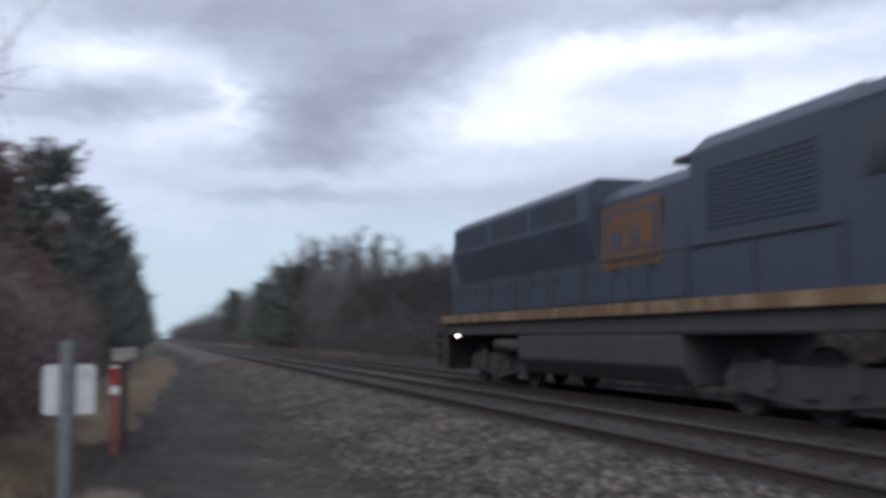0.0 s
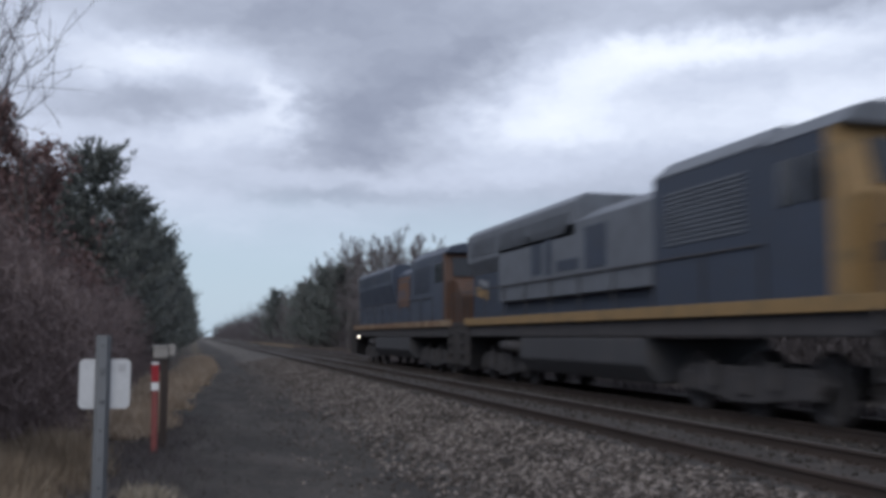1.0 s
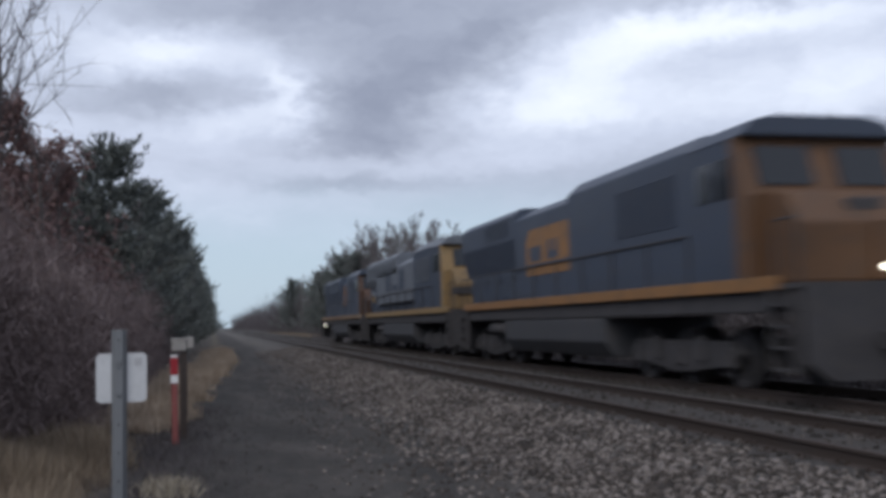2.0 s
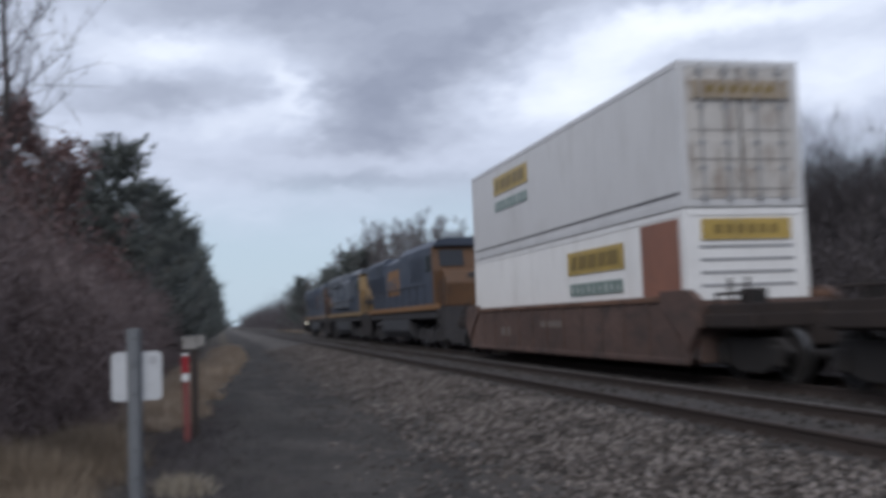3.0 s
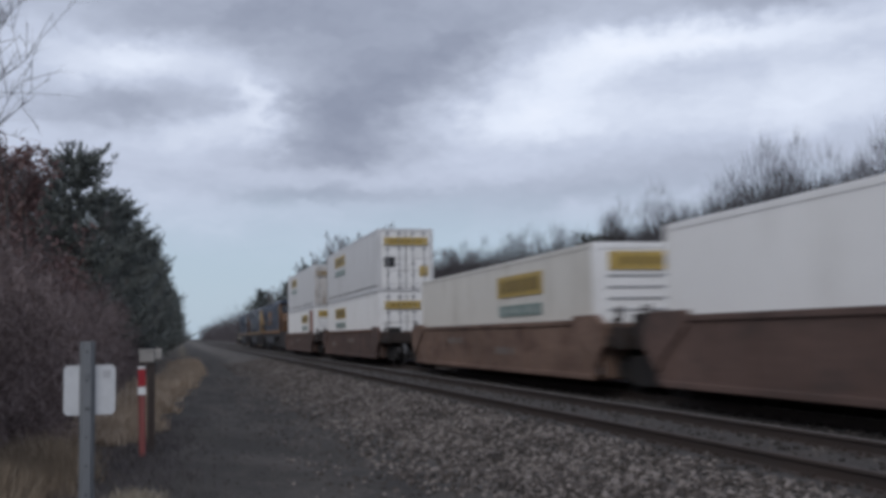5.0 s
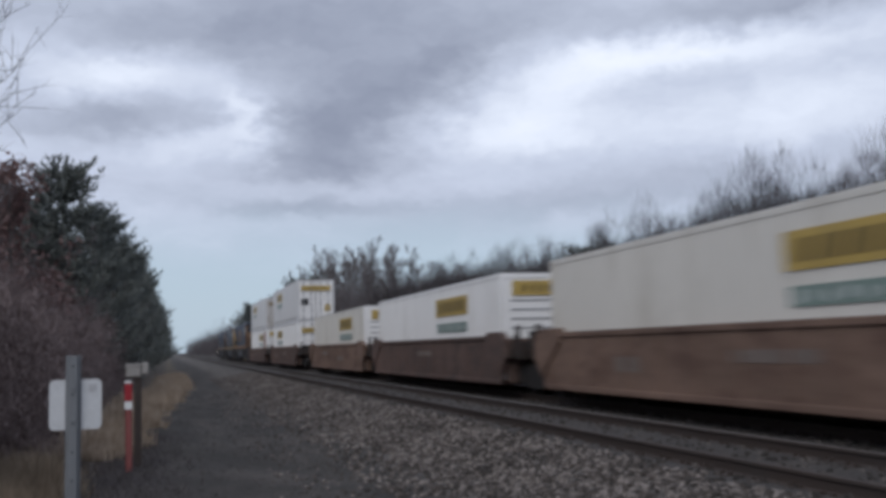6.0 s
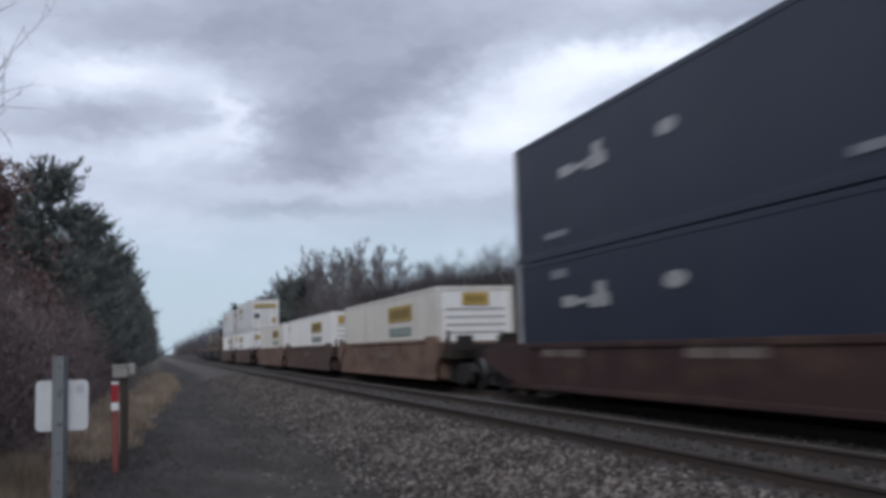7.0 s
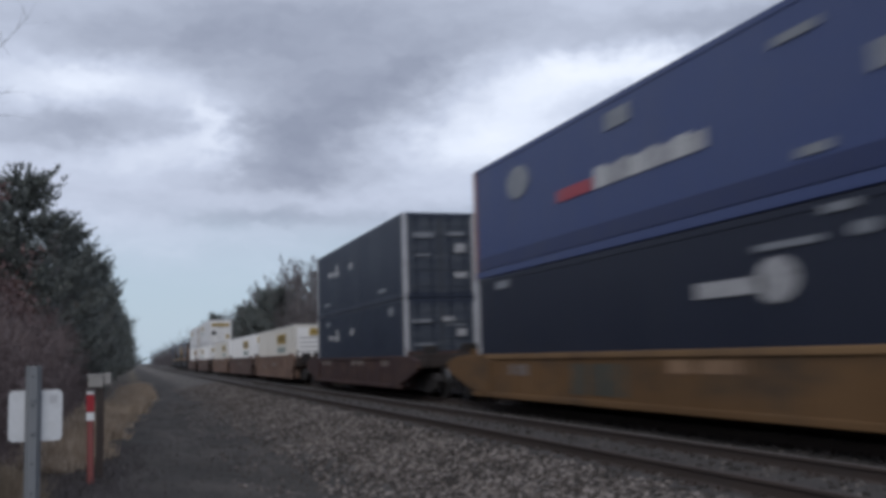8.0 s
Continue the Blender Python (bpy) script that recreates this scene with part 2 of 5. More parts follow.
DECAL_SOFT = paint("weathered_white_decal", (0.33, 0.33, 0.34), 0.55, dirt=(0.10, 0.10, 0.11), dirt_amount=0.8, spots=(3.5, 0.3))
DECAL_FAINT = paint("worn_grey_decal", (0.18, 0.19, 0.21), 0.5, dirt=(0.05, 0.06, 0.08))
STENCIL_DIM = paint("dim_stencil", (0.150, 0.120, 0.105), 0.65, dirt=(0.095, 0.068, 0.058), dirt_amount=0.8, spots=(3, 0.3))
DECAL_RED = paint("red_decal", (0.30, 0.03, 0.045), 0.5)
DARK_GAP = paint("shadowed_gap_metal", (0.03, 0.03, 0.032), 0.8)
PANEL_BROWN = paint("red_brown_panel", (0.24, 0.105, 0.07), 0.6, dirt=(0.15, 0.08, 0.06))
WELL_BROWN = paint("brown_well_car_paint", (0.108, 0.070, 0.059), 0.75, gloss=0.25, dirt=(0.048, 0.040, 0.038), dirt_amount=0.95, spots=(0.7, 0.6), grain=(7, 0.3), stretch=(1, 0.5, 1))
WELL_TAN = paint("faded_tan_brown_paint", (0.172, 0.112, 0.086), 0.75, gloss=0.25, dirt=(0.075, 0.042, 0.034), dirt_amount=0.95, spots=(0.6, 0.6), grain=(6, 0.3), stretch=(1, 0.35, 1))
WELL_RED = paint("dark_red_well_car_paint", (0.044, 0.024, 0.023), 0.75, gloss=0.25, dirt=(0.105, 0.064, 0.044), dirt_amount=0.6, spots=(0.6, 0.4), stretch=(1, 0.4, 1))
WELL_YELLOW = paint("yellow_well_car_paint", (0.125, 0.070, 0.032), 0.78, gloss=0.2, dirt=(0.045, 0.036, 0.028), dirt_amount=0.85, spots=(0.45, 0.5), stretch=(1, 0.35, 1))
GALV = paint("galvanised_steel", (0.17, 0.178, 0.19), 0.55, 0.3, spots=(6, 0.25), grain=(60, 0.15), stretch=(1, 1, 0.3))
SIGN_BACK = paint("bare_aluminium_sign_back", (0.52, 0.53, 0.55), 0.55, 0.0, spots=(5, 0.06), dirt=(0.44, 0.45, 0.46), dirt_amount=0.5)
POST_RED = paint("faded_red_plastic", (0.27, 0.075, 0.07), 0.6, spots=(6, 0.15), dirt=(0.28, 0.14, 0.13))
BAND_RED = paint("red_reflective_band", (0.36, 0.02, 0.03), 0.4)
BAND_WHITE = paint("white_reflective_band", (0.8, 0.8, 0.8), 0.4)
POST_WOOD = paint("weathered_dark_wood", (0.05, 0.038, 0.034), 0.85, grain=(30, 0.3), stretch=(4, 4, 0.4), bump=0.004)
BOX_PLASTIC = paint("grey_box_metal", (0.30, 0.285, 0.27), 0.6, spots=(9, 0.2))
DOOR_GEAR = paint("grey_door_gear", (0.32, 0.32, 0.33), 0.6, dirt=(0.11, 0.09, 0.075))
POLISHED_RAIL = paint("polished_rail_head", (0.82, 0.82, 0.83), 0.16, 1.0, spots=(0.6, 0.15), stretch=(1, 0.2, 1))
WELL_RUST = paint("rusted_chord_paint", (0.155, 0.090, 0.064), 0.8, gloss=0.2, dirt=(0.07, 0.042, 0.034), dirt_amount=0.9, spots=(0.9, 0.5), grain=(6, 0.3), stretch=(1, 0.5, 1))
DARK_BROWN = paint("dark_brown_steel", (0.034, 0.027, 0.025), 0.8, gloss=0.2, dirt=(0.060, 0.042, 0.034), dirt_amount=0.6, spots=(1.6, 0.4))
LAMP_ON = glow("lit_lamp_lens", (1.0, 0.93, 0.78), 7.0)


# ---- mesh helpers ----
def box(bm, x0, x1, y0, y1, z0, z1, bevel=0.0):
    r = bmesh.ops.create_cube(bm, size=1.0)
    m = Matrix.Translation(((x0 + x1) / 2, (y0 + y1) / 2, (z0 + z1) / 2)) @ Matrix.Diagonal((abs(x1 - x0), abs(y1 - y0), abs(z1 - z0), 1))
    bmesh.ops.transform(bm, matrix=m, verts=r["verts"])
    if bevel:
        edges = list({e for v in r["verts"] for e in v.link_edges})
        bmesh.ops.bevel(bm, geom=edges, offset=bevel, segments=2, affect="EDGES", profile=0.6)
    return bm


def rod(bm, a, b, r, n=8, r2=None):
    a, b = Vector(a), Vector(b)
    d = b - a
    m = Matrix.Translation((a + b) / 2) @ d.to_track_quat("Z", "Y").to_matrix().to_4x4()
    bmesh.ops.create_cone(bm, cap_ends=True, segments=n, radius1=r, radius2=r if r2 is None else r2, depth=d.length, matrix=m)
    return bm


def prism(bm, outline, axis, lo, hi, bevel=0.0):
    """An outline of (u, v) pairs pushed along an axis: x takes (y, z), y takes (x, z), z takes (x, y)."""
    def at(u, v, w):
        return {"x": (w, u, v), "y": (u, w, v), "z": (u, v, w)}[axis]
    a = [bm.verts.new(at(u, v, lo)) for u, v in outline]
    b = [bm.verts.new(at(u, v, hi)) for u, v in outline]
    fs = [bm.faces.new(a), bm.faces.new(b[::-1])]
    for i in range(len(a)):
        j = (i + 1) % len(a)
        fs.append(bm.faces.new((a[i], b[i], b[j], a[j])))
    bmesh.ops.recalc_face_normals(bm, faces=fs)
    if bevel:
        edges = list({e for f in fs for e in f.edges})
        bmesh.ops.bevel(bm, geom=edges, offset=bevel, segments=2, affect="EDGES", profile=0.6)
    return bm


def mesh_of(name, bm, material, smooth=False):
    me = bpy.data.meshes.new(name)
    bm.to_mesh(me)
    bm.free()
    for m in material if isinstance(material, (list, tuple)) else [material]:
        me.materials.append(m)
    if smooth:
        me.polygons.foreach_set("use_smooth", [True] * len(me.polygons))
    return me


def part(name, bm, material, parent=None, label="", smooth=False, at=None):
    """Links a bmesh, or a finished mesh, as one object under a thing or a part."""
    me = bm if isinstance(bm, bpy.types.Mesh) else mesh_of(name, bm, material, smooth)
    ob = new(name, me)
    if parent:
        ob.parent = parent
    if at is not None:
        ob.matrix_basis = at
    if label:
        tagged(ob, label)
    return ob


def B():
    return bmesh.new()


def raw_mesh(name, verts, faces, material):
    me = bpy.data.meshes.new(name)
    verts, faces = np.asarray(verts, np.float32), np.asarray(faces, np.int32)
    k = faces.shape[1]
    me.vertices.add(len(verts))
    me.vertices.foreach_set("co", verts.ravel())
    me.loops.add(faces.size)
    me.loops.foreach_set("vertex_index", faces.ravel())
    me.polygons.add(len(faces))
    me.polygons.foreach_set("loop_start", np.arange(0, faces.size, k, dtype=np.int32))
    for m in material if isinstance(material, (list, tuple)) else [material]:
        me.materials.append(m)
    me.update(calc_edges=True)
    me.validate()
    return me


# ---- ground, ballast and the two tracks ----
NEAR_X, FAR_X = 6.5, 10.0            # centre lines of the tracks
GAUGE = 0.7525                       # half the spacing of rail centres


def ground_height(x, y):
    """Flat verge, a ballast bed under the two tracks, low banks on both sides."""
    x = np.asarray(x, float)
    y = np.asarray(y, float)
    bed = np.interp(x, [-400, -60, -14, -3.2, -1.0, 0.2, 2.4, 3.6, 4.9, 5.3, 7.7, 8.2, 8.7, 11.4, 12.9, 14.4, 17.0, 60, 400],
                    [0.4, 0.3, 0.1, -0.05, -0.33, -0.40, -0.42, -0.36, -0.13, -0.105, -0.105, -0.16, -0.17, -0.17, -0.22, -0.5, -0.4, -0.1, 0.2])
    lump = 0.035 * np.sin(0.9 * x + 1.3 * np.sin(0.37 * y)) * np.sin(0.71 * y + 0.8) + 0.02 * np.sin(2.9 * x + 1.7 * y)
    return bed + lump * np.where((x > 4.6) & (x < 12), 0.25, 1.0)


def ground_material():
    m = bpy.data.materials.new("verge_and_ballast")
    m.use_nodes = True
    t = m.node_tree
    b = t.nodes["Principled BSDF"]
    at = node(t, "ShaderNodeTexCoord").outputs["Object"]
    sep = node(t, "ShaderNodeSeparateXYZ")
    plug(t, sep, 0, at)
    wob = noise_tex(t, at, 0.7, 5.0, 0.65).outputs[0]
    x = calc(t, "MULTIPLY_ADD", calc(t, "SUBTRACT", wob, 0.5), 2.4, sep.outputs[0])
    ragged = noise_tex(t, at, 4.0, 6.0, 0.75).outputs[0]
    x = calc(t, "MULTIPLY_ADD", calc(t, "SUBTRACT", ragged, 0.5), 1.6, x)
    cell = node(t, "ShaderNodeTexVoronoi")
    plug(t, cell, "Vector", at)
    cell.inputs["Scale"].default_value = 22.0
    fine = noise_tex(t, at, 55.0, 3.0, 0.7).outputs[0]
    mid = noise_tex(t, at, 6.0, 5.0, 0.7).outputs[0]
    wide = noise_tex(t, vcalc(t, "MULTIPLY", at, (1.0, 0.25, 1.0)), 0.9, 4.0).outputs[0]
    stone = ramp(t, node_value(t, cell.outputs["Color"]), [(0.1, (0.030, 0.026, 0.024)), (0.55, (0.066, 0.056, 0.050)), (0.95, (0.17, 0.150, 0.134))])
    dust = ramp(t, calc(t, "MULTIPLY_ADD", calc(t, "SUBTRACT", fine, 0.5), 0.7, mid), [(0.25, (0.018, 0.015, 0.0127)), (0.6, (0.037, 0.0315, 0.0268)), (0.85, (0.074, 0.062, 0.051))])
    rut = node(t, "ShaderNodeMapRange")
    plug(t, rut, 0, wide)
    rut.inputs[1].default_value, rut.inputs[2].default_value, rut.inputs[4].default_value = 0.40, 0.72, 0.9
    dust = mix_rgb(t, rut.outputs[0], dust, (0.072, 0.061, 0.054))
    cinder = node(t, "ShaderNodeMapRange")
    cinder.interpolation_type = "SMOOTHSTEP"
    plug(t, cinder, 0, noise_tex(t, vcalc(t, "MULTIPLY", at, (1.0, 0.45, 1.0)), 1.5, 6.0, 0.68).outputs[0])
    cinder.inputs[1].default_value, cinder.inputs[2].default_value, cinder.inputs[4].default_value = 0.42, 0.60, 0.85
    dust = mix_rgb(t, cinder.outputs[0], dust, (0.021, 0.0175, 0.0155))
    straw = ramp(t, calc(t, "MULTIPLY_ADD", calc(t, "SUBTRACT", fine, 0.5), 0.8, mid), [(0.25, (0.06, 0.046, 0.03)), (0.6, (0.14, 0.108, 0.066)), (0.9, (0.22, 0.175, 0.11))])
    oily = mix_rgb(t, 0.8, stone, (0.035, 0.030, 0.028))

    def band(lo, hi):
        n = node(t, "ShaderNodeMapRange")
        n.interpolation_type = "SMOOTHSTEP"
        plug(t, n, 0, x)
        n.inputs[1].default_value, n.inputs[2].default_value = lo, hi
        return n.outputs[0]
    push = node(t, "ShaderNodeMapRange")
    plug(t, push, 0, sep.outputs[1])
    push.inputs[1].default_value, push.inputs[2].default_value, push.inputs[4].default_value = 17.0, 50.0, 1.9
    edge = node(t, "ShaderNodeMapRange")
    edge.interpolation_type = "SMOOTHSTEP"
    plug(t, edge, 0, calc(t, "SUBTRACT", x, push.outputs[0]))
    edge.inputs[1].default_value, edge.inputs[2].default_value = -2.0, -0.7
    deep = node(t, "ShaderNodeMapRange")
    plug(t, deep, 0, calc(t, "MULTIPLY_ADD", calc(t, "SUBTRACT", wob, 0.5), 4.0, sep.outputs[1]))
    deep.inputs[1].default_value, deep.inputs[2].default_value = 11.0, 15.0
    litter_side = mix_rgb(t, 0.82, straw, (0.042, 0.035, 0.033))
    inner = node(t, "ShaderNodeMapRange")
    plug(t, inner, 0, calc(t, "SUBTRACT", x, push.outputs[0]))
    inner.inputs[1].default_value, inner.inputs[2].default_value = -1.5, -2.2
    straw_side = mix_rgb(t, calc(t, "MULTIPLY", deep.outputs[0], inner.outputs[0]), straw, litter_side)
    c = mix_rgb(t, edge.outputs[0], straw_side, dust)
    c = mix_rgb(t, band(2.7, 3.7), c, stone)
    c = mix_rgb(t, band(4.7, 5.5), c, oily)
    # Far track bed: shade below the train is put into the ballast colour.
    train_shade = mix_rgb(t, 0.85, stone, (0.034, 0.030, 0.029))
    c = mix_rgb(t, band(7.9, 9.2), c, train_shade)
    # Leaf litter past the bed, darkened further for the shaded gap under the train.
    dim_litter = mix_rgb(t, 0.8, straw, (0.028, 0.023, 0.020))
    c = mix_rgb(t, band(13.6, 14.6), c, dim_litter)
    t.links.new(c, b.inputs["Base Color"])
    b.inputs["Roughness"].default_value = 0.92
    n = node(t, "ShaderNodeBump")
    n.inputs["Distance"].default_value = 0.03
    n.inputs["Strength"].default_value = 0.9
    t.links.new(calc(t, "MULTIPLY_ADD", fine, 0.4, calc(t, "SUBTRACT", mid, cell.outputs["Distance"])), n.inputs["Height"])
    t.links.new(n.outputs[0], b.inputs["Normal"])
    return m


def node_value(tree, colour):
    n = node(tree, "ShaderNodeSeparateXYZ")
    plug(tree, n, 0, colour)
    return n.outputs[0]


def build_ground():
    xs = np.concatenate([[-2500, -700, -220, -80, -40, -22, -14], np.arange(-10, 15.01, 0.25), [16, 18, 22, 30, 45, 80, 220, 700, 2500]])
    ys = np.concatenate([[-2500, -600, -150, -50, -20], np.arange(-10, 40, 0.4), np.arange(40, 120, 2.0), np.arange(120, 400, 20), [500, 800, 1500, 4000]])
    gx, gy = np.meshgrid(xs, ys)
    gz = ground_height(gx, gy)
    v = np.stack([gx, gy, gz], -1).reshape(-1, 3)
    w = len(xs)
    i = (np.arange(len(ys) - 1)[:, None] * w + np.arange(w - 1)[None]).ravel()
    f = np.stack([i, i + 1, i + w + 1, i + w], -1)
    me = raw_mesh("ground", v, f, ground_material())
    tagged(new("ground", me), "grey gravel path, stone ballast and straw verge", "ground", kind="structure")


build_ground()

RAIL_OUTLINE = [(-0.075, -0.17), (0.075, -0.17), (0.07, -0.155), (0.012, -0.14), (0.012, -0.045), (0.036, -0.035), (0.036, -0.004),
                (0.028, 0.0), (-0.028, 0.0), (-0.036, -0.004), (-0.036, -0.035), (-0.012, -0.045), (-0.012, -0.14), (-0.07, -0.155)]


def build_track(centre, top, name, label, head):
    track = tagged(new(name), label, "railway track", kind="structure")
    track.location = (centre, 0, top)
    for side in (-1, 1):
        bm = B()
        prism(bm, RAIL_OUTLINE, "y", -60, 900)
        for f in bm.faces:
            if f.normal.z > 0.9 and f.calc_center_median().z > -0.01:
                f.material_index = 1
        # Near track: only the right rail has the pale head, which paints its gleam.
        part("rail", bm, [RAIL_SIDE, head if side > 0 or head is POLISHED_RAIL else RAIL_SIDE], track, at=pose(side * GAUGE, 0, 0))
    rng = random.Random(round(centre * 10))
    bm = B()
    box(bm, -1.28, 1.28, -0.11, 0.11, -0.33, -0.165, 0.012)
    tie = mesh_of("tie", bm, TIE)
    plate = B()
    for side in (-1, 1):
        box(plate, side * GAUGE - 0.17, side * GAUGE + 0.17, -0.09, 0.09, -0.163, -0.152)
        for dy in (-0.07, 0.07):
            for dx in (-0.1, 0.1):
                box(plate, side * GAUGE + dx - 0.02, side * GAUGE + dx + 0.02, dy - 0.02, dy + 0.02, -0.153, -0.118)
    plates = mesh_of("tie_plate", plate, RAIL_SIDE)
    y = 2.0
    while y < 62:
        ob = part("tie", tie, None, track, at=pose(rng.uniform(-0.05, 0.05), y, rng.uniform(-0.012, 0.008), 0, 0, rng.uniform(-1.5, 1.5)))
        part("tie_plate", plates, None, ob)
        y += 0.52 + rng.uniform(-0.03, 0.03)
    verts, faces = [], []
    for k in range(420):
        y += 0.52
        o = len(verts)
        for dx in (-1.28, 1.28):
            for dy in (-0.11, 0.11):
                for z in (-0.33, -0.165):
                    verts.append((dx, y + dy, z))
        faces += [(o + a, o + b, o + c, o + d) for a, b, c, d in ((1, 3, 7, 5), (0, 1, 5, 4), (2, 6, 7, 3), (0, 2, 3, 1), (4, 5, 7, 6))]
    tagged(part("far_ties", raw_mesh("far_ties", verts, faces, TIE), None, track), kind="stuff")
    return track


build_track(NEAR_X, 0.05, "track_near", "empty railway track with rusty rails on dark ties", RAIL_TOP)
build_track(FAR_X, 0.0, "track_far", "railway track under the passing freight train", POLISHED_RAIL)


# ---- the train ----
SPEED = 24.9                         # metres a second, away along the track
WHEELS = []                          # (wheel, side, place on its truck, radius)
CONSIST = []                         # (thing, place along the train, height)


def on_train(thing, s, z=0.0):
    thing.location = (FAR_X, s, z)
    CONSIST.append((thing, s, z))
    return thing


def wheel_mesh(r, dark, name="wheel"):
    bm = B()
    rings = [(0.0, 0.07), (r * 0.28, 0.075), (r * 0.34, 0.03), (r * 0.78, 0.018), (r * 0.84, 0.06), (r, 0.062), (r, -0.05), (r * 1.055, -0.058),
             (r * 1.05, -0.075), (r * 0.84, -0.075), (r * 0.78, -0.02), (r * 0.3, -0.03), (0.0, -0.05)]
    n = 28
    loops = []
    for rr, x in rings:
        loops.append([bm.verts.new((x, rr * math.cos(2 * math.pi * i / n), rr * math.sin(2 * math.pi * i / n))) for i in range(n)] if rr else [bm.verts.new((x, 0, 0))])
    for k, (a, b) in enumerate(zip(loops, loops[1:])):
        for i in range(n):
            j = (i + 1) % n
            vs = [a[i], a[j], b[0]] if len(b) == 1 else [a[0], b[i], b[j]] if len(a) == 1 else [a[i], a[j], b[j], b[i]]
            f = bm.faces.new(vs)
            f.material_index = 1 if k == 5 else 0
    bmesh.ops.recalc_face_normals(bm, faces=bm.faces)
    return mesh_of(name, bm, [dark, STEEL])


LOCO_WHEEL, CAR_WHEEL = wheel_mesh(0.53, UNDER), wheel_mesh(0.46, TRUCK_STEEL)
AXLE = mesh_of("axle", rod(B(), (-0.75, 0, 0), (0.75, 0, 0), 0.09, 10), TRUCK_STEEL)


def truck(parent, y, axles, r, wheel, long_frame):
    bm = B()
    for side in (-1, 1):
        x = side * 0.98
        reach = max(axles) + 0.35
        prism(bm, [(-reach, r + 0.08), (-reach + 0.25, r - 0.12), (-0.35, r - 0.3), (0.35, r - 0.3), (reach - 0.25, r - 0.12), (reach, r + 0.08), (reach - 0.3, r + 0.3), (-reach + 0.3, r + 0.3)],
              "x", x - 0.07, x + 0.07, 0.02)
        for a in axles:
            box(bm, x + side * 0.06 - 0.08, x + side * 0.06 + 0.08, a - 0.16, a + 0.16, r - 0.17, r + 0.17, 0.03)
        if long_frame:
            for a in (-0.95, 0.95):
                rod(bm, (x + side * 0.1, a, r - 0.05), (x + side * 0.1, a, r + 0.38), 0.1, 10)
        for a in (-0.12, 0.0, 0.12):
            rod(bm, (x, a, r - 0.22), (x, a, r + 0.2), 0.055, 8)
    box(bm, -1.0, 1.0, -0.25, 0.25, r - 0.1, r + 0.3, 0.03)
    frame_part = part("truck", bm, UNDER if long_frame else TRUCK_STEEL, parent, at=pose(0, y, 0))
    for a in axles:
        ax = part("axle", AXLE, None, frame_part, at=pose(0, a, r))
        for side in (-1, 1):
            w = part("wheel", wheel, None, frame_part, at=pose(side * GAUGE, a, r, 0, 0, 0 if side > 0 else 180))
            WHEELS.append((w, side, a, r))
    return frame_part


def handrail(parent, x, y0, y1, z0, z1, material, step=1.9):
    bm = B()
    n = max(1, round(abs(y1 - y0) / step))
    for i in range(n + 1):
        y = y0 + (y1 - y0) * i / n
        rod(bm, (x, y, z0), (x, y, z1), 0.018, 6)
    rod(bm, (x, y0, z1), (x, y1, z1), 0.02, 6)
    return part("handrail", bm, material, parent)


def decal(parent, name, outline, x, material, label="", depth=0.006):
    """A flat marking on a side that faces the lineside path: (y, z) pairs."""
    return part(name, prism(B(), outline, "x", x - depth, x), material, parent, label)


def rect(y0, y1, z0, z1):
    return [(y0, z0), (y1, z0), (y1, z1), (y0, z1)]


def blob(y0, y1, z0, z1):
    """A rounded outline inside a rectangle."""
    return [((y0 + y1) / 2 + (y1 - y0) / 2 * math.cos(k * math.pi / 7), (z0 + z1) / 2 + (z1 - z0) / 2 * math.sin(k * math.pi / 7)) for k in range(14)]


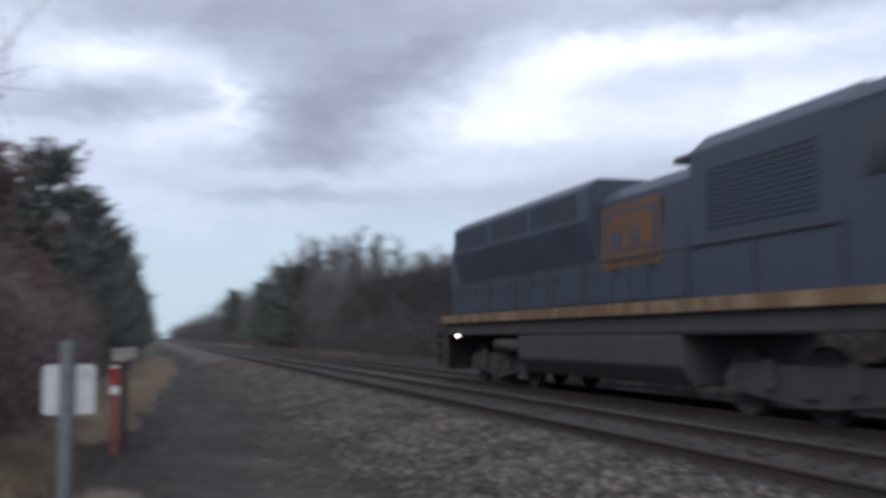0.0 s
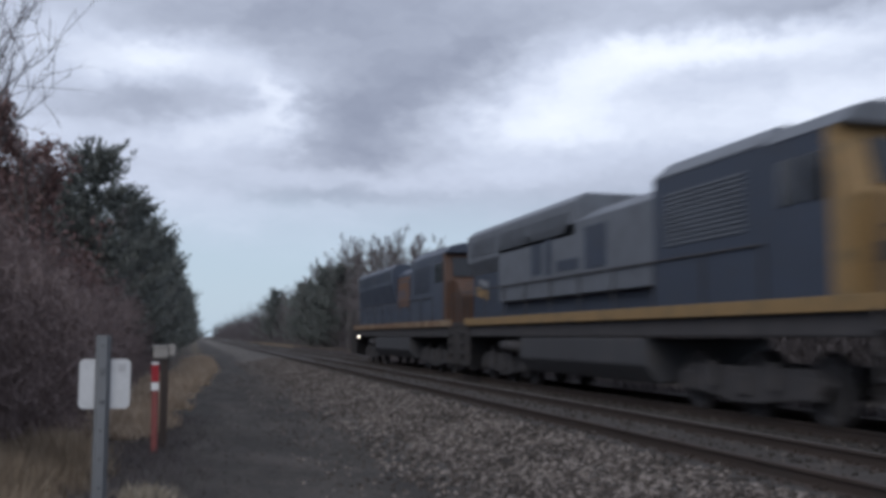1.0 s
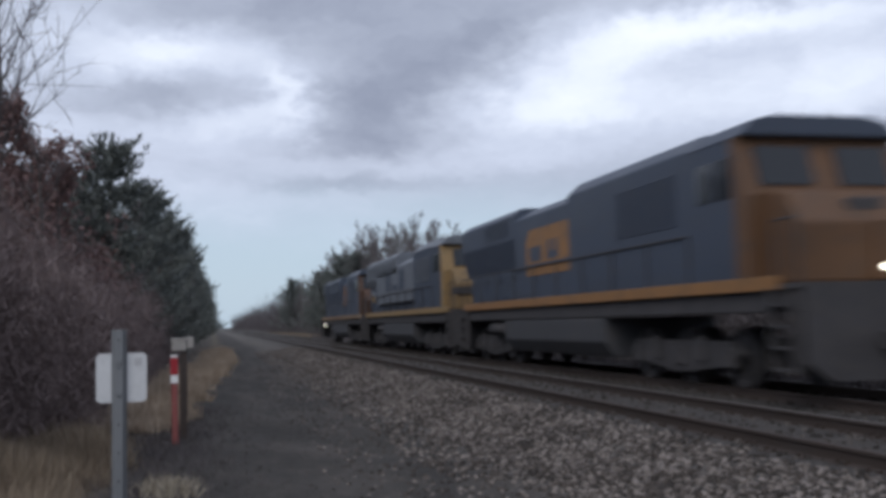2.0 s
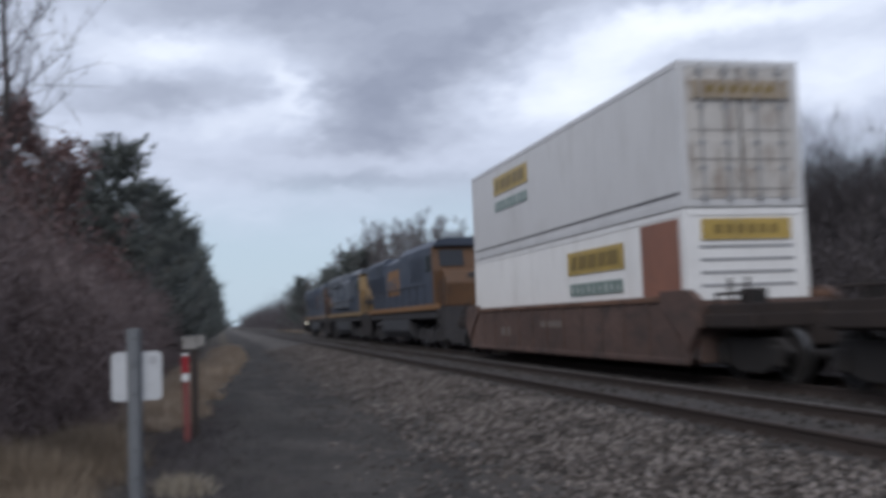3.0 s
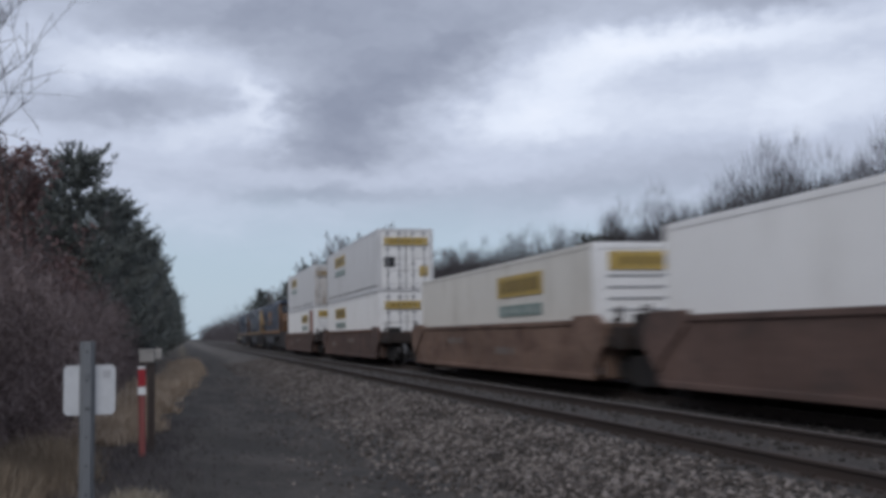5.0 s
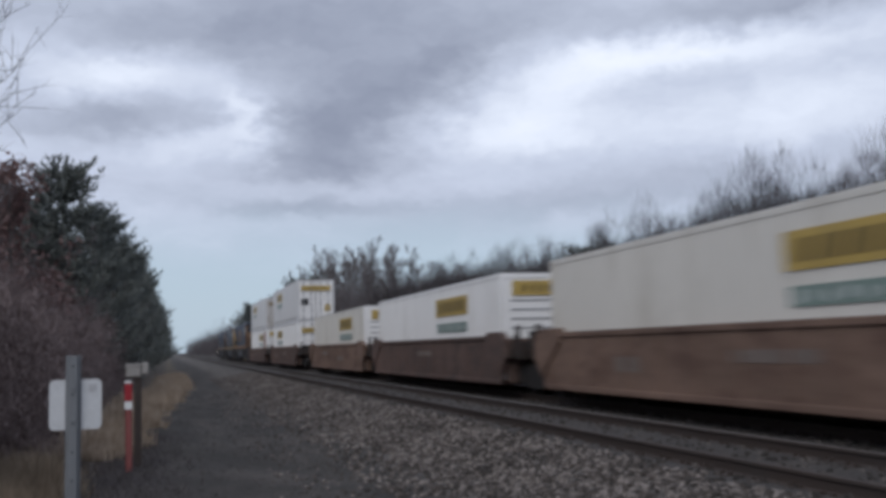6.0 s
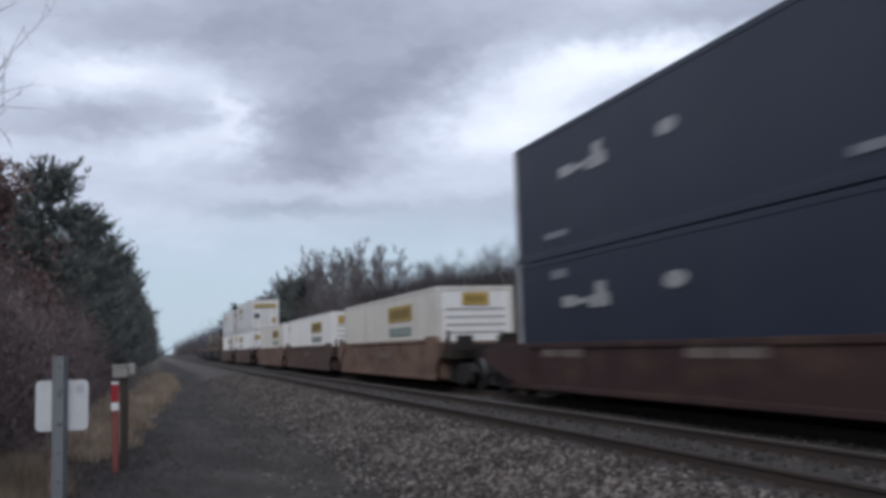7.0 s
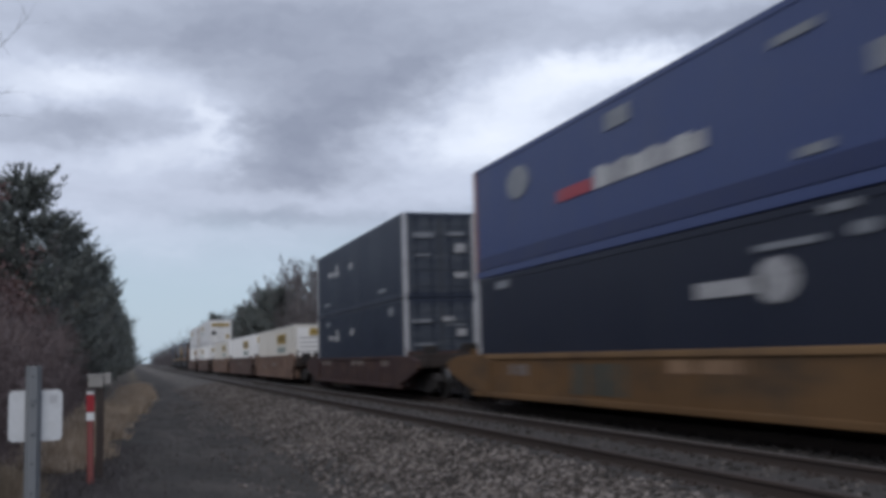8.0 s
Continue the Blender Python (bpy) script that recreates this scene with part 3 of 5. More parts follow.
def locomotive(label, s, lead_y, hood, upper, end, nose, cab_side, marks):
    """A six-axle road locomotive that runs with its cab at the rear end; +y is the way it travels."""
    loco = tagged(new("locomotive"), label, "locomotive", "locomotives at the head of the train")
    head, tail = lead_y + 0.5, -11.5
    # underframe, deck and the bright sill stripe
    bm = B()
    box(bm, -1.42, 1.42, tail + 0.05, head - 0.05, 1.32, 1.70, 0.03)
    for e, end_y in ((-1, tail), (1, head)):
        prism(bm, [(-1.45, 1.75), (1.45, 1.75), (1.45, 0.55), (1.1, 0.28), (-1.1, 0.28), (-1.45, 0.55)], "y", end_y - 0.06, end_y + 0.06)
        box(bm, -0.2, 0.2, min(end_y, end_y + e * 0.32), max(end_y, end_y + e * 0.32), 0.72, 1.02, 0.04)
    part("underframe", bm, UNDER, loco)
    part("deck", box(B(), -1.5, 1.5, tail, head, 1.68, 1.76), UNDER, loco)
    for side in (-1, 1):
        part("sill_stripe", box(B(), side * 1.5 - 0.02, side * 1.5 + 0.02, tail + 0.6, head - 0.5, 1.665, 1.885, 0.01), marks["stripe"], loco, "narrow yellow stripe along the sill")
    # long hood: narrow engine room, wide radiator box with a chamfered end, inverter box behind the cab
    part("engine_hood", prism(B(), [(-1.18, 1.76), (1.18, 1.76), (1.18, 4.0), (0.86, 4.27), (-0.86, 4.27), (-1.18, 4.0)], "y", -7.0, lead_y - 0.25, 0.03), hood, loco)
    lead = upper if end is None else end
    foot, up = marks.get("slope", 2.75), marks.get("rise", 0.0)
    part("radiator_box", prism(B(), [(-1.19, foot), (-1.42, 3.66), (-1.42, 4.36 + up), (-1.15, 4.56 + up), (1.15, 4.56 + up), (1.42, 4.36 + up), (1.42, 3.66), (1.19, foot)], "y", marks.get("radiator_from", 0.0), min(9.4, lead_y + 0.45), 0.04), upper, loco)
    part("hood_end", prism(B(), [(lead_y - 1.15, 1.76), (lead_y, 1.76), (lead_y, 3.6), (lead_y - 0.4, 4.2), (lead_y - 1.15, 4.25)], "x", -1.2, 1.2, 0.05), lead, loco)
    # grilles on the radiator box, doors along the hood
    for side in (-1, 1):
        for k in range(1 if marks.get("radiator_from") else 0, 3 if lead_y > 9 else 2):
            g = B()
            for j in range(9):
                z = 3.8 + j * 0.058
                box(g, side * 1.425 - 0.012, side * 1.425 + 0.012, 0.6 + k * 2.9, 3.2 + k * 2.9, z, z + 0.03)
            part("radiator_grille", g, marks.get("grille", UNDER), loco)
        for k in range(10):
            y0 = -6.6 + k * 1.5
            d = box(B(), side * 1.185 - 0.012, side * 1.185 + 0.012, y0, y0 + 1.36, 1.95, 3.18, 0.008)
            door = part("hood_door", d, hood if marks.get("low") is None else marks["low"], loco)
            part("latch", box(B(), side * 1.2 - 0.015, side * 1.2 + 0.015, y0 + 1.2, y0 + 1.27, 2.45, 2.62), UNDER, door)
        if marks.get("low") is not None:
            box_up = B()
            for k in range(5):
                box(box_up, side * 1.19 - 0.012, side * 1.19 + 0.012, -6.6 + k * 2.9, -3.8 + k * 2.9, 3.22, 3.98, 0.008)
            part("hood_panel", box_up, upper, loco)
    if marks.get("skirt") is not None:
        for side in (-1, 1):
            part("lower_band", box(B(), side * 1.205 - 0.008, side * 1.205 + 0.008, -6.9, lead_y - 0.3, 1.8, 2.38), marks["skirt"], loco, "dark blue band along the hood")
            part("end_panel", box(B(), side * 1.208 - 0.008, side * 1.208 + 0.008, 6.2, lead_y - 0.2, 2.38, 3.9), marks["skirt"], loco)
    bm = B()
    mid, cap = marks.get("stack", (-3.35, 4.56))
    box(bm, -0.3, 0.3, mid - 0.32, mid + 0.32, 4.25, cap - 0.1, 0.03)
    box(bm, -0.5, 0.5, mid - 0.58, mid + 0.58, cap - 0.13, cap, 0.04)
    part("exhaust_stack", bm, UNDER, loco)
    part("inverter_box", prism(B(), [(-1.44, 1.76), (1.44, 1.76), (1.44, 4.32), (1.1, 4.62), (-1.1, 4.62), (-1.44, 4.32)], "y", -8.05, marks.get("inverter_to", -4.1), 0.04), marks.get("inverter", upper), loco)
    if marks.get("inverter"):
        for side in (-1, 1):
            part("roof_panel", prism(B(), [(side * 1.452, 4.30), (side * 1.452, 4.34), (side * 1.1, 4.645), (side * 1.1, 4.60)], "y", -8.0, -4.15), upper, loco)
    for side in (-1, 1):
        g = B()
        for j in range(12):
            box(g, side * 1.45 - 0.012, side * 1.45 + 0.012, -7.4, -4.6, 3.0 + j * 0.085, 3.04 + j * 0.085)
        part("intake_grille", g, hood, loco)
    if marks.get("casing"):
        low, roof = marks.get("casing_heights", (2.3, 4.3))
        part("side_casing", prism(B(), [(-1.42, low), (1.42, low), (1.42, roof - 0.3), (0.9, roof), (-0.9, roof), (-1.42, roof - 0.3)], "y", marks.get("inverter_to", -4.1), marks["casing"], 0.03), upper, loco)
    # cab with roof, windows; sloping nose
    cab = part("cab", prism(B(), [(-8.10, 1.76), (-10.10, 1.76), (-10.10, 3.25), (-9.80, 4.28), (-8.10, 4.28)], "x", -1.5, 1.5, 0.04), cab_side, loco)
    part("cab_roof", prism(B(), [(-1.52, 4.25), (1.52, 4.25), (1.3, 4.5), (0.9, 4.6), (-0.9, 4.6), (-1.3, 4.5)], "y", -10.05, -8.05, 0.02), upper, loco)
    part("cab_front", prism(B(), [(-9.68, 1.8), (-10.13, 1.8), (-10.13, 3.25), (-9.83, 4.26), (-9.62, 4.26), (-9.68, 3.2)], "x", -1.515, 1.515, 0.02), marks.get("cab_edge", nose), loco)
    for side in (-1, 1):
        for y0, y1 in ((-9.58, -9.10), (-8.98, -8.42)):
            w = part("side_window", box(B(), side * 1.5 - 0.012, side * 1.5 + 0.012, y0, y1, 3.25, 3.95, 0.01), GLASS_DARK, cab)
        half = marks.get("screen", 0.5)
        part("windscreen", prism(B(), [(-10.05, 3.42), (-10.12, 3.42), (-9.93, 4.08), (-9.85, 4.08)], "x", side * 0.75 - half, side * 0.75 + half), GLASS_DARK, cab)
    nose_ob = part("nose", prism(B(), [(-10.05, 1.76), (-11.10, 1.76), (-11.17, 2.7), (-10.85, 3.2), (-10.05, 3.34)], "x", -1.25, 1.25, 0.06), nose, loco)
    part("nose_door", box(B(), 0.05, 1.1, -11.21, -11.05, 1.8, 2.72, 0.01), marks.get("nose_door", nose), nose_ob)
    part("headlight", box(B(), -0.3, 0.3, -11.05, -10.80, 2.86, 3.1, 0.04), UNDER, nose_ob)
    if marks.get("band"):
        part("nose_band", box(B(), -1.27, 1.27, -11.21, -10.35, 2.32, 2.58, 0.01), marks["band"], nose_ob, "dark band across the nose")
    # number boxes, horn, bell hang-ons
    part("horn", rod(rod(B(), (-0.2, -7.4, 4.72), (0.25, -7.4, 4.72), 0.05, 8), (0.0, -7.4, 4.6), (0.0, -7.4, 4.72), 0.03, 6), UNDER, loco)
    for e, x in marks.get("lamps", []):
        if e > 0:
            part("step_light", rod(B(), (-1.43, x, 1.30), (-1.49, x, 1.30), 0.032, 14), LAMP_ON, loco, "small lit lamp below the sill")
        else:
            part("ditch_light", rod(B(), (x, tail - 0.02, 1.98), (x, tail - 0.12, 1.98), 0.05, 14), LAMP_ON, loco, "small lit lamp on the end platform")
    # fuel tank, air tanks, steps, handrails
    part("fuel_tank", prism(B(), [(-1.4, 1.3), (1.4, 1.3), (1.4, 0.75), (1.15, 0.40), (-1.15, 0.40), (-1.4, 0.75)], "y", -3.6, 4.2, 0.05), TANK, loco)
    for side in (-1, 1):
        part("air_tank", rod(B(), (side * 1.25, 4.4, 1.05), (side * 1.25, 6.0, 1.05), 0.17, 12), UNDER, loco, smooth=True)
        for e in (-1, 1):
            ye = head - 0.5 if e > 0 else tail + 0.5
            st = B()
            for k in range(4):
                box(st, side * 1.48 - 0.1, side * 1.48 + 0.1, ye - 0.28, ye + 0.28, 0.42 + k * 0.33, 0.46 + k * 0.33)
            box(st, side * 1.48 - 0.1, side * 1.48 + 0.1, ye - 0.3, ye - 0.27, 0.4, 1.7)
            box(st, side * 1.48 - 0.1, side * 1.48 + 0.1, ye + 0.27, ye + 0.3, 0.4, 1.7)
            part("steps", st, UNDER, loco)
        handrail(loco, side * 1.46, -7.9, head - 0.8, 1.76, 2.75, UNDER)
        for e in (-1, 1):
            handrail(loco, side * 1.46, (head - 0.75 if e > 0 else tail + 0.1), (head - 0.1 if e > 0 else tail + 0.75), 1.76, 2.75, UNDER, 0.9)
    for y in (-6.6, 6.6):
        truck(loco, y, (-1.95, 0.0, 1.95), 0.53, LOCO_WHEEL, True)
    for name, outline, x, material in marks.get("decals", []):
        decal(loco, name, outline, x, material)
    return on_train(loco, s)


def block_logo(y0, y1, z0, z1, x, bright, dark):
    """A boxy emblem drawn as plain shapes: a stepped panel with dark openings."""
    w, h = y1 - y0, z1 - z0
    return [("emblem_panel", [(y0, z0), (y1, z0), (y1, z0 + 0.75 * h), (y1 - 0.1 * w, z1), (y0 + 0.05 * w, z1), (y0, z0 + 0.9 * h)], x, bright),
            ("emblem_bar", rect(y0 + 0.64 * w, y0 + 0.90 * w, z0 + 0.30 * h, z0 + 0.62 * h), x - 0.007, dark),
            ("emblem_bar", rect(y0 + 0.27 * w, y0 + 0.49 * w, z0 + 0.30 * h, z0 + 0.70 * h), x - 0.007, dark),
            ("emblem_bar", rect(y0 + 0.35 * w, y0 + 0.41 * w, z0 + 0.46 * h, z0 + 0.72 * h), x - 0.010, bright),
            ("emblem_bar", rect(y0 + 0.02 * w, y0 + 0.97 * w, z0 + 0.20 * h, z0 + 0.25 * h), x - 0.007, dark)]


locomotive("leading dark navy locomotive with a dull gold emblem", 18.7, 10.45, NAVY, NAVY, None, LOCO_BROWN, NAVY,
           {"stripe": STRIPE_WORN, "grille": NAVY, "stack": (-2.5, 4.66), "lamps": [(1, 9.0)], "nose_door": LOCO_YELLOW,
            "decals": [("emblem_panel", rect(-2.7, -0.2, 2.6, 3.85), -1.2, EMBLEM_GOLD), ("emblem_panel", rect(-2.55, -0.35, 2.72, 3.72), -1.208, NAVY)]
            + block_logo(-2.4, -0.5, 2.75, 3.65, -1.216, EMBLEM_GOLD, NAVY)})
locomotive("faded grey and dark blue locomotive with a yellow cab end", -3.3, 9.5, LOCO_GREY, LOCO_GREY, SMOKE_BLUE, LOCO_OCHRE, SMOKE_BLUE,
           {"stripe": LOCO_YELLOW, "slope": 3.2, "rise": 0.14, "screen": 0.3, "skirt": SMOKE_BLUE, "band": UNDER, "cab_edge": LOCO_YELLOW, "inverter": SMOKE_BLUE, "grille": LOCO_GREY, "casing": 6.0, "lamps": [(-1, -0.5)],
            "decals": [("emblem_panel", [(7.7, 2.42), (9.0, 2.62), (9.0, 2.92), (7.7, 2.72)], -1.225, LOCO_YELLOW), ("emblem_panel", [(7.7, 2.80), (8.7, 2.98), (8.7, 3.14), (7.7, 3.0)], -1.225, DECAL_FAINT), ("emblem_bar", rect(1.6, 2.0, 2.85, 3.75), -1.43, SMOKE_BLUE),
                       ("emblem_bar", rect(-0.2, 1.2, 2.9, 3.15), -1.43, SMOKE_BLUE), ("emblem_bar", rect(-1.8, -0.6, 2.85, 3.8), -1.43, SMOKE_BLUE),
                       ("emblem_bar", rect(2.3, 3.1, 2.9, 3.7), -1.43, SMOKE_BLUE)]})
locomotive("dark navy locomotive with a large gold boxy emblem", -25.2, 8.7, NAVY, NAVY, None, LOCO_ORANGE_DULL, NAVY,
           {"stripe": LOCO_ORANGE, "grille": NAVY, "casing": 2.9, "casing_heights": (1.78, 4.46), "radiator_from": 2.9, "inverter_to": -1.6, "stack": (0.3, 4.60), "lamps": [(-1, 0.03)], "decals": block_logo(-1.75, 1.8, 2.5, 3.76, -1.43, LOCO_ORANGE, NAVY)})


def well_car(label, s, material, sill=1.58, half=11.3, trucks=(1, -1), raised=0.10, group="well cars of the freight train", marks=(), chord=None, taper=False):
    """A container well car: deep side sills with a top chord and ribs, a floor, end platforms and trucks."""
    car = tagged(new("well_car"), label, "well car", group)
    for side in (-1, 1):
        x = side * 1.42
        sill_ob = part("side_sill", prism(B(), [(-8.6, sill), (8.6, sill), (8.6, 0.75), (8.25, 0.27), (-8.25, 0.27), (-8.6, 0.75)], "x", x - 0.03, x + 0.03, 0.008), material, car)
        part("top_chord", box(B(), x - 0.07, x + 0.07, -8.62, 8.62, sill - 0.11, sill + 0.01, 0.02), chord or material, sill_ob)
        part("bottom_chord", box(B(), x - 0.08, x + 0.08, -8.2, 8.2, 0.24, 0.36, 0.02), material, sill_ob)
        for k in range(13):
            y = -7.8 + k * 1.3
            part("rib", box(B(), x + side * 0.02 - 0.035, x + side * 0.02 + 0.035, y - 0.05, y + 0.05, 0.36, sill - 0.11, 0.01), material, sill_ob)
    for k in range(5):
        y = -7.6 + k * 3.8
        part("cross_member", box(B(), -1.4, 1.4, y - 0.25, y + 0.25, 0.22, 0.32), material, car)
    for e in (-1, 1):
        lo, hi = sorted((e * 8.45, e * (half - 0.75)))
        plat = B()
        prism(plat, [(-1.4, 0.95), (1.4, 0.95), (1.4, 1.18), (-1.4, 1.18)], "y", lo, hi, 0.02)
        box(plat, -0.35, 0.35, lo, hi, 0.62, 0.95, 0.03)
        part("end_platform", plat, DARK_BROWN, car)
        tip = 8.78
        a, b = sorted((e * 8.8, e * (half - 0.8 if half > 10 else half - 0.3)))
        # One solid dark block in place of the hardware between cars.
        gear = box(B(), -1.32, 1.32, a, b, 0.9, 1.36, 0.03)
        for u in (0.15, 0.5, 0.8):
            rod(gear, (-1.3, a + u * (b - a), 1.3), (-1.3, a + u * (b - a), sill + 0.25 * (u < 0.6)), 0.03, 6)
        rod(gear, (-1.3, a + 0.15 * (b - a), sill - 0.02), (-1.3, a + 0.8 * (b - a), sill - 0.02), 0.03, 6)
        part("end_frame", gear, DARK_BROWN, car, "dark end frame with grab irons")
        for side in (-1, 1):
            if taper:
                part("tapered_end", prism(B(), [(e * 6.85, 0.30), (e * 8.3, 0.42), (e * 9.95, 0.80), (e * 10.2, 0.92), (e * 10.15, 1.13), (e * 9.3, sill - 0.02), (e * 7.2, sill + raised), (e * 6.85, sill - 0.2)],
                                          "x", side * 1.44 - 0.07, side * 1.44 + 0.07, 0.012), material, car)
                continue
            part("end_bracket", prism(B(), [(e * 7.2, sill - 0.2), (e * 7.2, sill + raised), (e * 8.4, sill + raised), (e * tip, sill - 0.1), (e * tip, 0.95), (e * 8.3, 0.5), (e * 8.1, 0.75)],
                                      "x", side * 1.44 - 0.07, side * 1.44 + 0.07, 0.012), material, car)
        part("bulkhead", box(B(), -1.36, 1.36, e * 8.52 - 0.05, e * 8.52 + 0.05, 0.3, 1.45), material, car)
        part("hand_brake" if e < 0 else "grab_iron", box(B(), -1.2, -0.7, e * 9.8 - 0.06, e * 9.8 + 0.06, 1.15, 1.62, 0.03), TRUCK_STEEL, car)
        part("coupler", box(B(), -0.14, 0.14, *sorted((e * (half - 0.3), e * (half + 0.12))), 0.72, 0.98, 0.04), UNDER, car)
        if e in trucks:
            truck(car, e * (9.75 if half > 10.5 else half), (-0.88, 0.88), 0.46, CAR_WHEEL, False)
    for y0, y1, z0, z1, m in marks:
        decal(car, "stencil", rect(y0, y1, z0, z1), -1.452, m)
    return on_train(car, s)


L, H, HW = 16.15, 2.88, 1.295


def container(label, s, z, skin, posts, doors, rear="doors", wide=0.95, logo=None, marks=(), front_post=None, ribs=True, group="containers on the train"):
    """A 53-foot box: ribbed sides between rails and posts, a roof, a doored rear (or a barred one) at -y."""
    c = tagged(new("shipping_container"), label, "container", group)
    bm = B()
    # ribbed skin: shallow vertical folds along both sides
    pitch = 0.27
    folds = [(-L / 2 + 0.12, 0.0)]
    n = int((L - 0.24) / pitch)
    for i in range(n):
        y = -L / 2 + 0.12 + i * (L - 0.24) / n
        p = (L - 0.24) / n
        folds += [(y + 0.50 * p, 0.0), (y + 0.60 * p, 0.016), (y + 0.90 * p, 0.016), (y + p, 0.0)]
    depth = 0.016 if ribs else 0.006
    outline = [(-HW + 0.012 + d * depth / 0.016, y) for y, d in folds] + [(HW - 0.012 - d * depth / 0.016, y) for y, d in folds[::-1]]
    prism(bm, outline, "z", 0.10, H - 0.06)
    part("body", bm, skin, c)
    part("roof", box(B(), -HW + 0.03, HW - 0.03, -L / 2 + 0.05, L / 2 - 0.05, H - 0.07, H - 0.02, 0.01), skin, c)
    if skin in (BOX_WHITE, BOX_GREY, BOX_CREAM):
        part("rail_seam", box(B(), -HW - 0.003, -HW + 0.02, -L / 2 + 0.2, L / 2 - 0.2, 0.285, 0.315), DARK_GAP, c)
    for side in (-1, 1):
        part("top_rail", box(B(), side * (HW - 0.04) - 0.035, side * (HW - 0.04) + 0.035, -L / 2 + 0.1, L / 2 - 0.1, H - 0.12, H, 0.01), skin, c)
        part("bottom_rail", box(B(), side * (HW - 0.04) - 0.045, side * (HW - 0.04) + 0.045, -L / 2 + 0.1, L / 2 - 0.1, 0.0, 0.17, 0.01), skin, c)
        for e in (-1, 1):
            m = (front_post or posts) if e > 0 else posts
            part("corner_post", box(B(), side * (HW - 0.075) - 0.075, side * (HW - 0.075) + 0.075, e * (L / 2 - 0.09) - 0.09, e * (L / 2 - 0.09) + 0.09, 0.0, H, 0.015), m, c)
    dark = skin in (BOX_NAVY, BOX_BLUE, BOX_MIDNIGHT)
    rods = skin if dark else DOOR_GEAR
    y = -L / 2
    if rear == "doors":
        for side in (-1, 1):
            d = part("door", box(B(), min(side * 0.015, side * 1.14), max(side * 0.015, side * 1.14), y + 0.01, y + 0.06, 0.16, H - 0.14, 0.01), doors, c)
            for k in range(4):
                z0 = 0.35 + k * 0.58
                part("door_rib", box(B(), min(side * 0.08, side * 1.08), max(side * 0.08, side * 1.08), y - 0.012, y + 0.012, z0, z0 + 0.4, 0.01), doors, d)
            for x in (0.32, 0.86):
                part("lock_rod", rod(B(), (side * x, y - 0.045, 0.08), (side * x, y - 0.045, H - 0.08), 0.022, 8), rods, d)
                for z0 in (0.18, 0.75, 1.25, 1.95, H - 0.22):
                    part("rod_bracket", box(B(), side * x - 0.09, side * x + 0.09, y - 0.03, y - 0.012, z0 - 0.035, z0 + 0.035), rods, d)
        part("door_gap", box(B(), -0.016, 0.016, y - 0.004, y + 0.05, 0.16, H - 0.14), DARK_GAP, c)
    else:
        part("end_wall", box(B(), -1.14, 1.14, y + 0.02, y + 0.07, 0.12, H - 0.1, 0.01), doors, c)
        for k in range(4):
            z0 = 1.36 + k * 0.25
            part("end_slot", box(B(), -1.0, 1.0, y + 0.006, y + 0.03, z0, z0 + 0.065, 0.01), DOOR_GEAR, c)
    part("sill", box(B(), -HW + 0.1, HW - 0.1, y + 0.0, y + 0.12, 0.0, 0.15, 0.01), skin if dark else posts, c)
    part("header", box(B(), -HW + 0.1, HW - 0.1, y + 0.0, y + 0.12, H - 0.14, H, 0.01), skin if dark else posts, c)
    part("front_wall", box(B(), -1.15, 1.15, L / 2 - 0.07, L / 2 - 0.02, 0.05, H - 0.05, 0.01), skin, c)
    if logo is not None:
        y1 = L / 2 - logo
        x = -HW - 0.004
        p = part("emblem_panel", prism(B(), rect(y1 - 3.6, y1, 1.90, 2.48), "x", x, x + 0.012), SIGN_YELLOW, c, "yellow emblem panel")
        for k, (a, b) in enumerate(((0.25, 0.62), (0.75, 1.3), (1.38, 1.95), (2.05, 2.55), (2.62, 3.3))):
            part("emblem_bar", prism(B(), [(y1 - b, 2.02), (y1 - a, 2.02), (y1 - a - 0.1, 2.36), (y1 - b - 0.1 if k < 4 else y1 - b, 2.36)], "x", x - 0.005, x), DECAL_DULL, p)
        p = part("emblem_strip", prism(B(), rect(y1 - 3.5, y1 - 0.1, 1.38, 1.68), "x", x, x + 0.012), DECAL_GREEN, c, "grey green strip of lettering bars")
        for k in range(9):
            a = y1 - 0.22 - 0.37 * k
            part("lettering_bar", prism(B(), rect(a - (0.11 if k % 3 else 0.16), a, 1.43 + 0.03 * (k % 2), 1.62 - 0.02 * (k % 3)), "x", x - 0.004, x), DECAL_PALE, p)
        e = part("rear_emblem", box(B(), -1.02, 1.02, y - 0.062, y - 0.05, 2.12, 2.48) if rear == "doors" else box(B(), -wide, wide, y - 0.012, y + 0.03, 2.27, 2.68), DOOR_BROWN if doors is DOOR_RUSTY else SIGN_YELLOW, c)
        reach, low, high, front = (1.02, 2.12, 2.48, y - 0.066) if rear == "doors" else (wide, 2.27, 2.68, y - 0.016)
        for k in range(6):
            a = -0.72 * reach + k * 0.25 * reach
            part("lettering_bar", box(B(), a, a + 0.16 * reach, front, front + 0.006, low + 0.11, high - 0.11), DECAL_DULL, e)
    for b0, b1, z0, z1, m, *shape in marks:
        part("stencil", prism(B(), blob(L / 2 - b1, L / 2 - b0, z0, z1) if shape else rect(L / 2 - b1, L / 2 - b0, z0, z1), "x", -HW - 0.006, -HW + 0.008), m, c)
    if skin is BOX_BLUE:
        part("lower_band", box(B(), -HW - 0.004, -HW + 0.02, -L / 2 + 0.2, L / 2 - 0.2, 0.20, 0.52), BLUE_BAND, c, "darker blue band along the bottom")
    return on_train(c, s - L / 2, z)


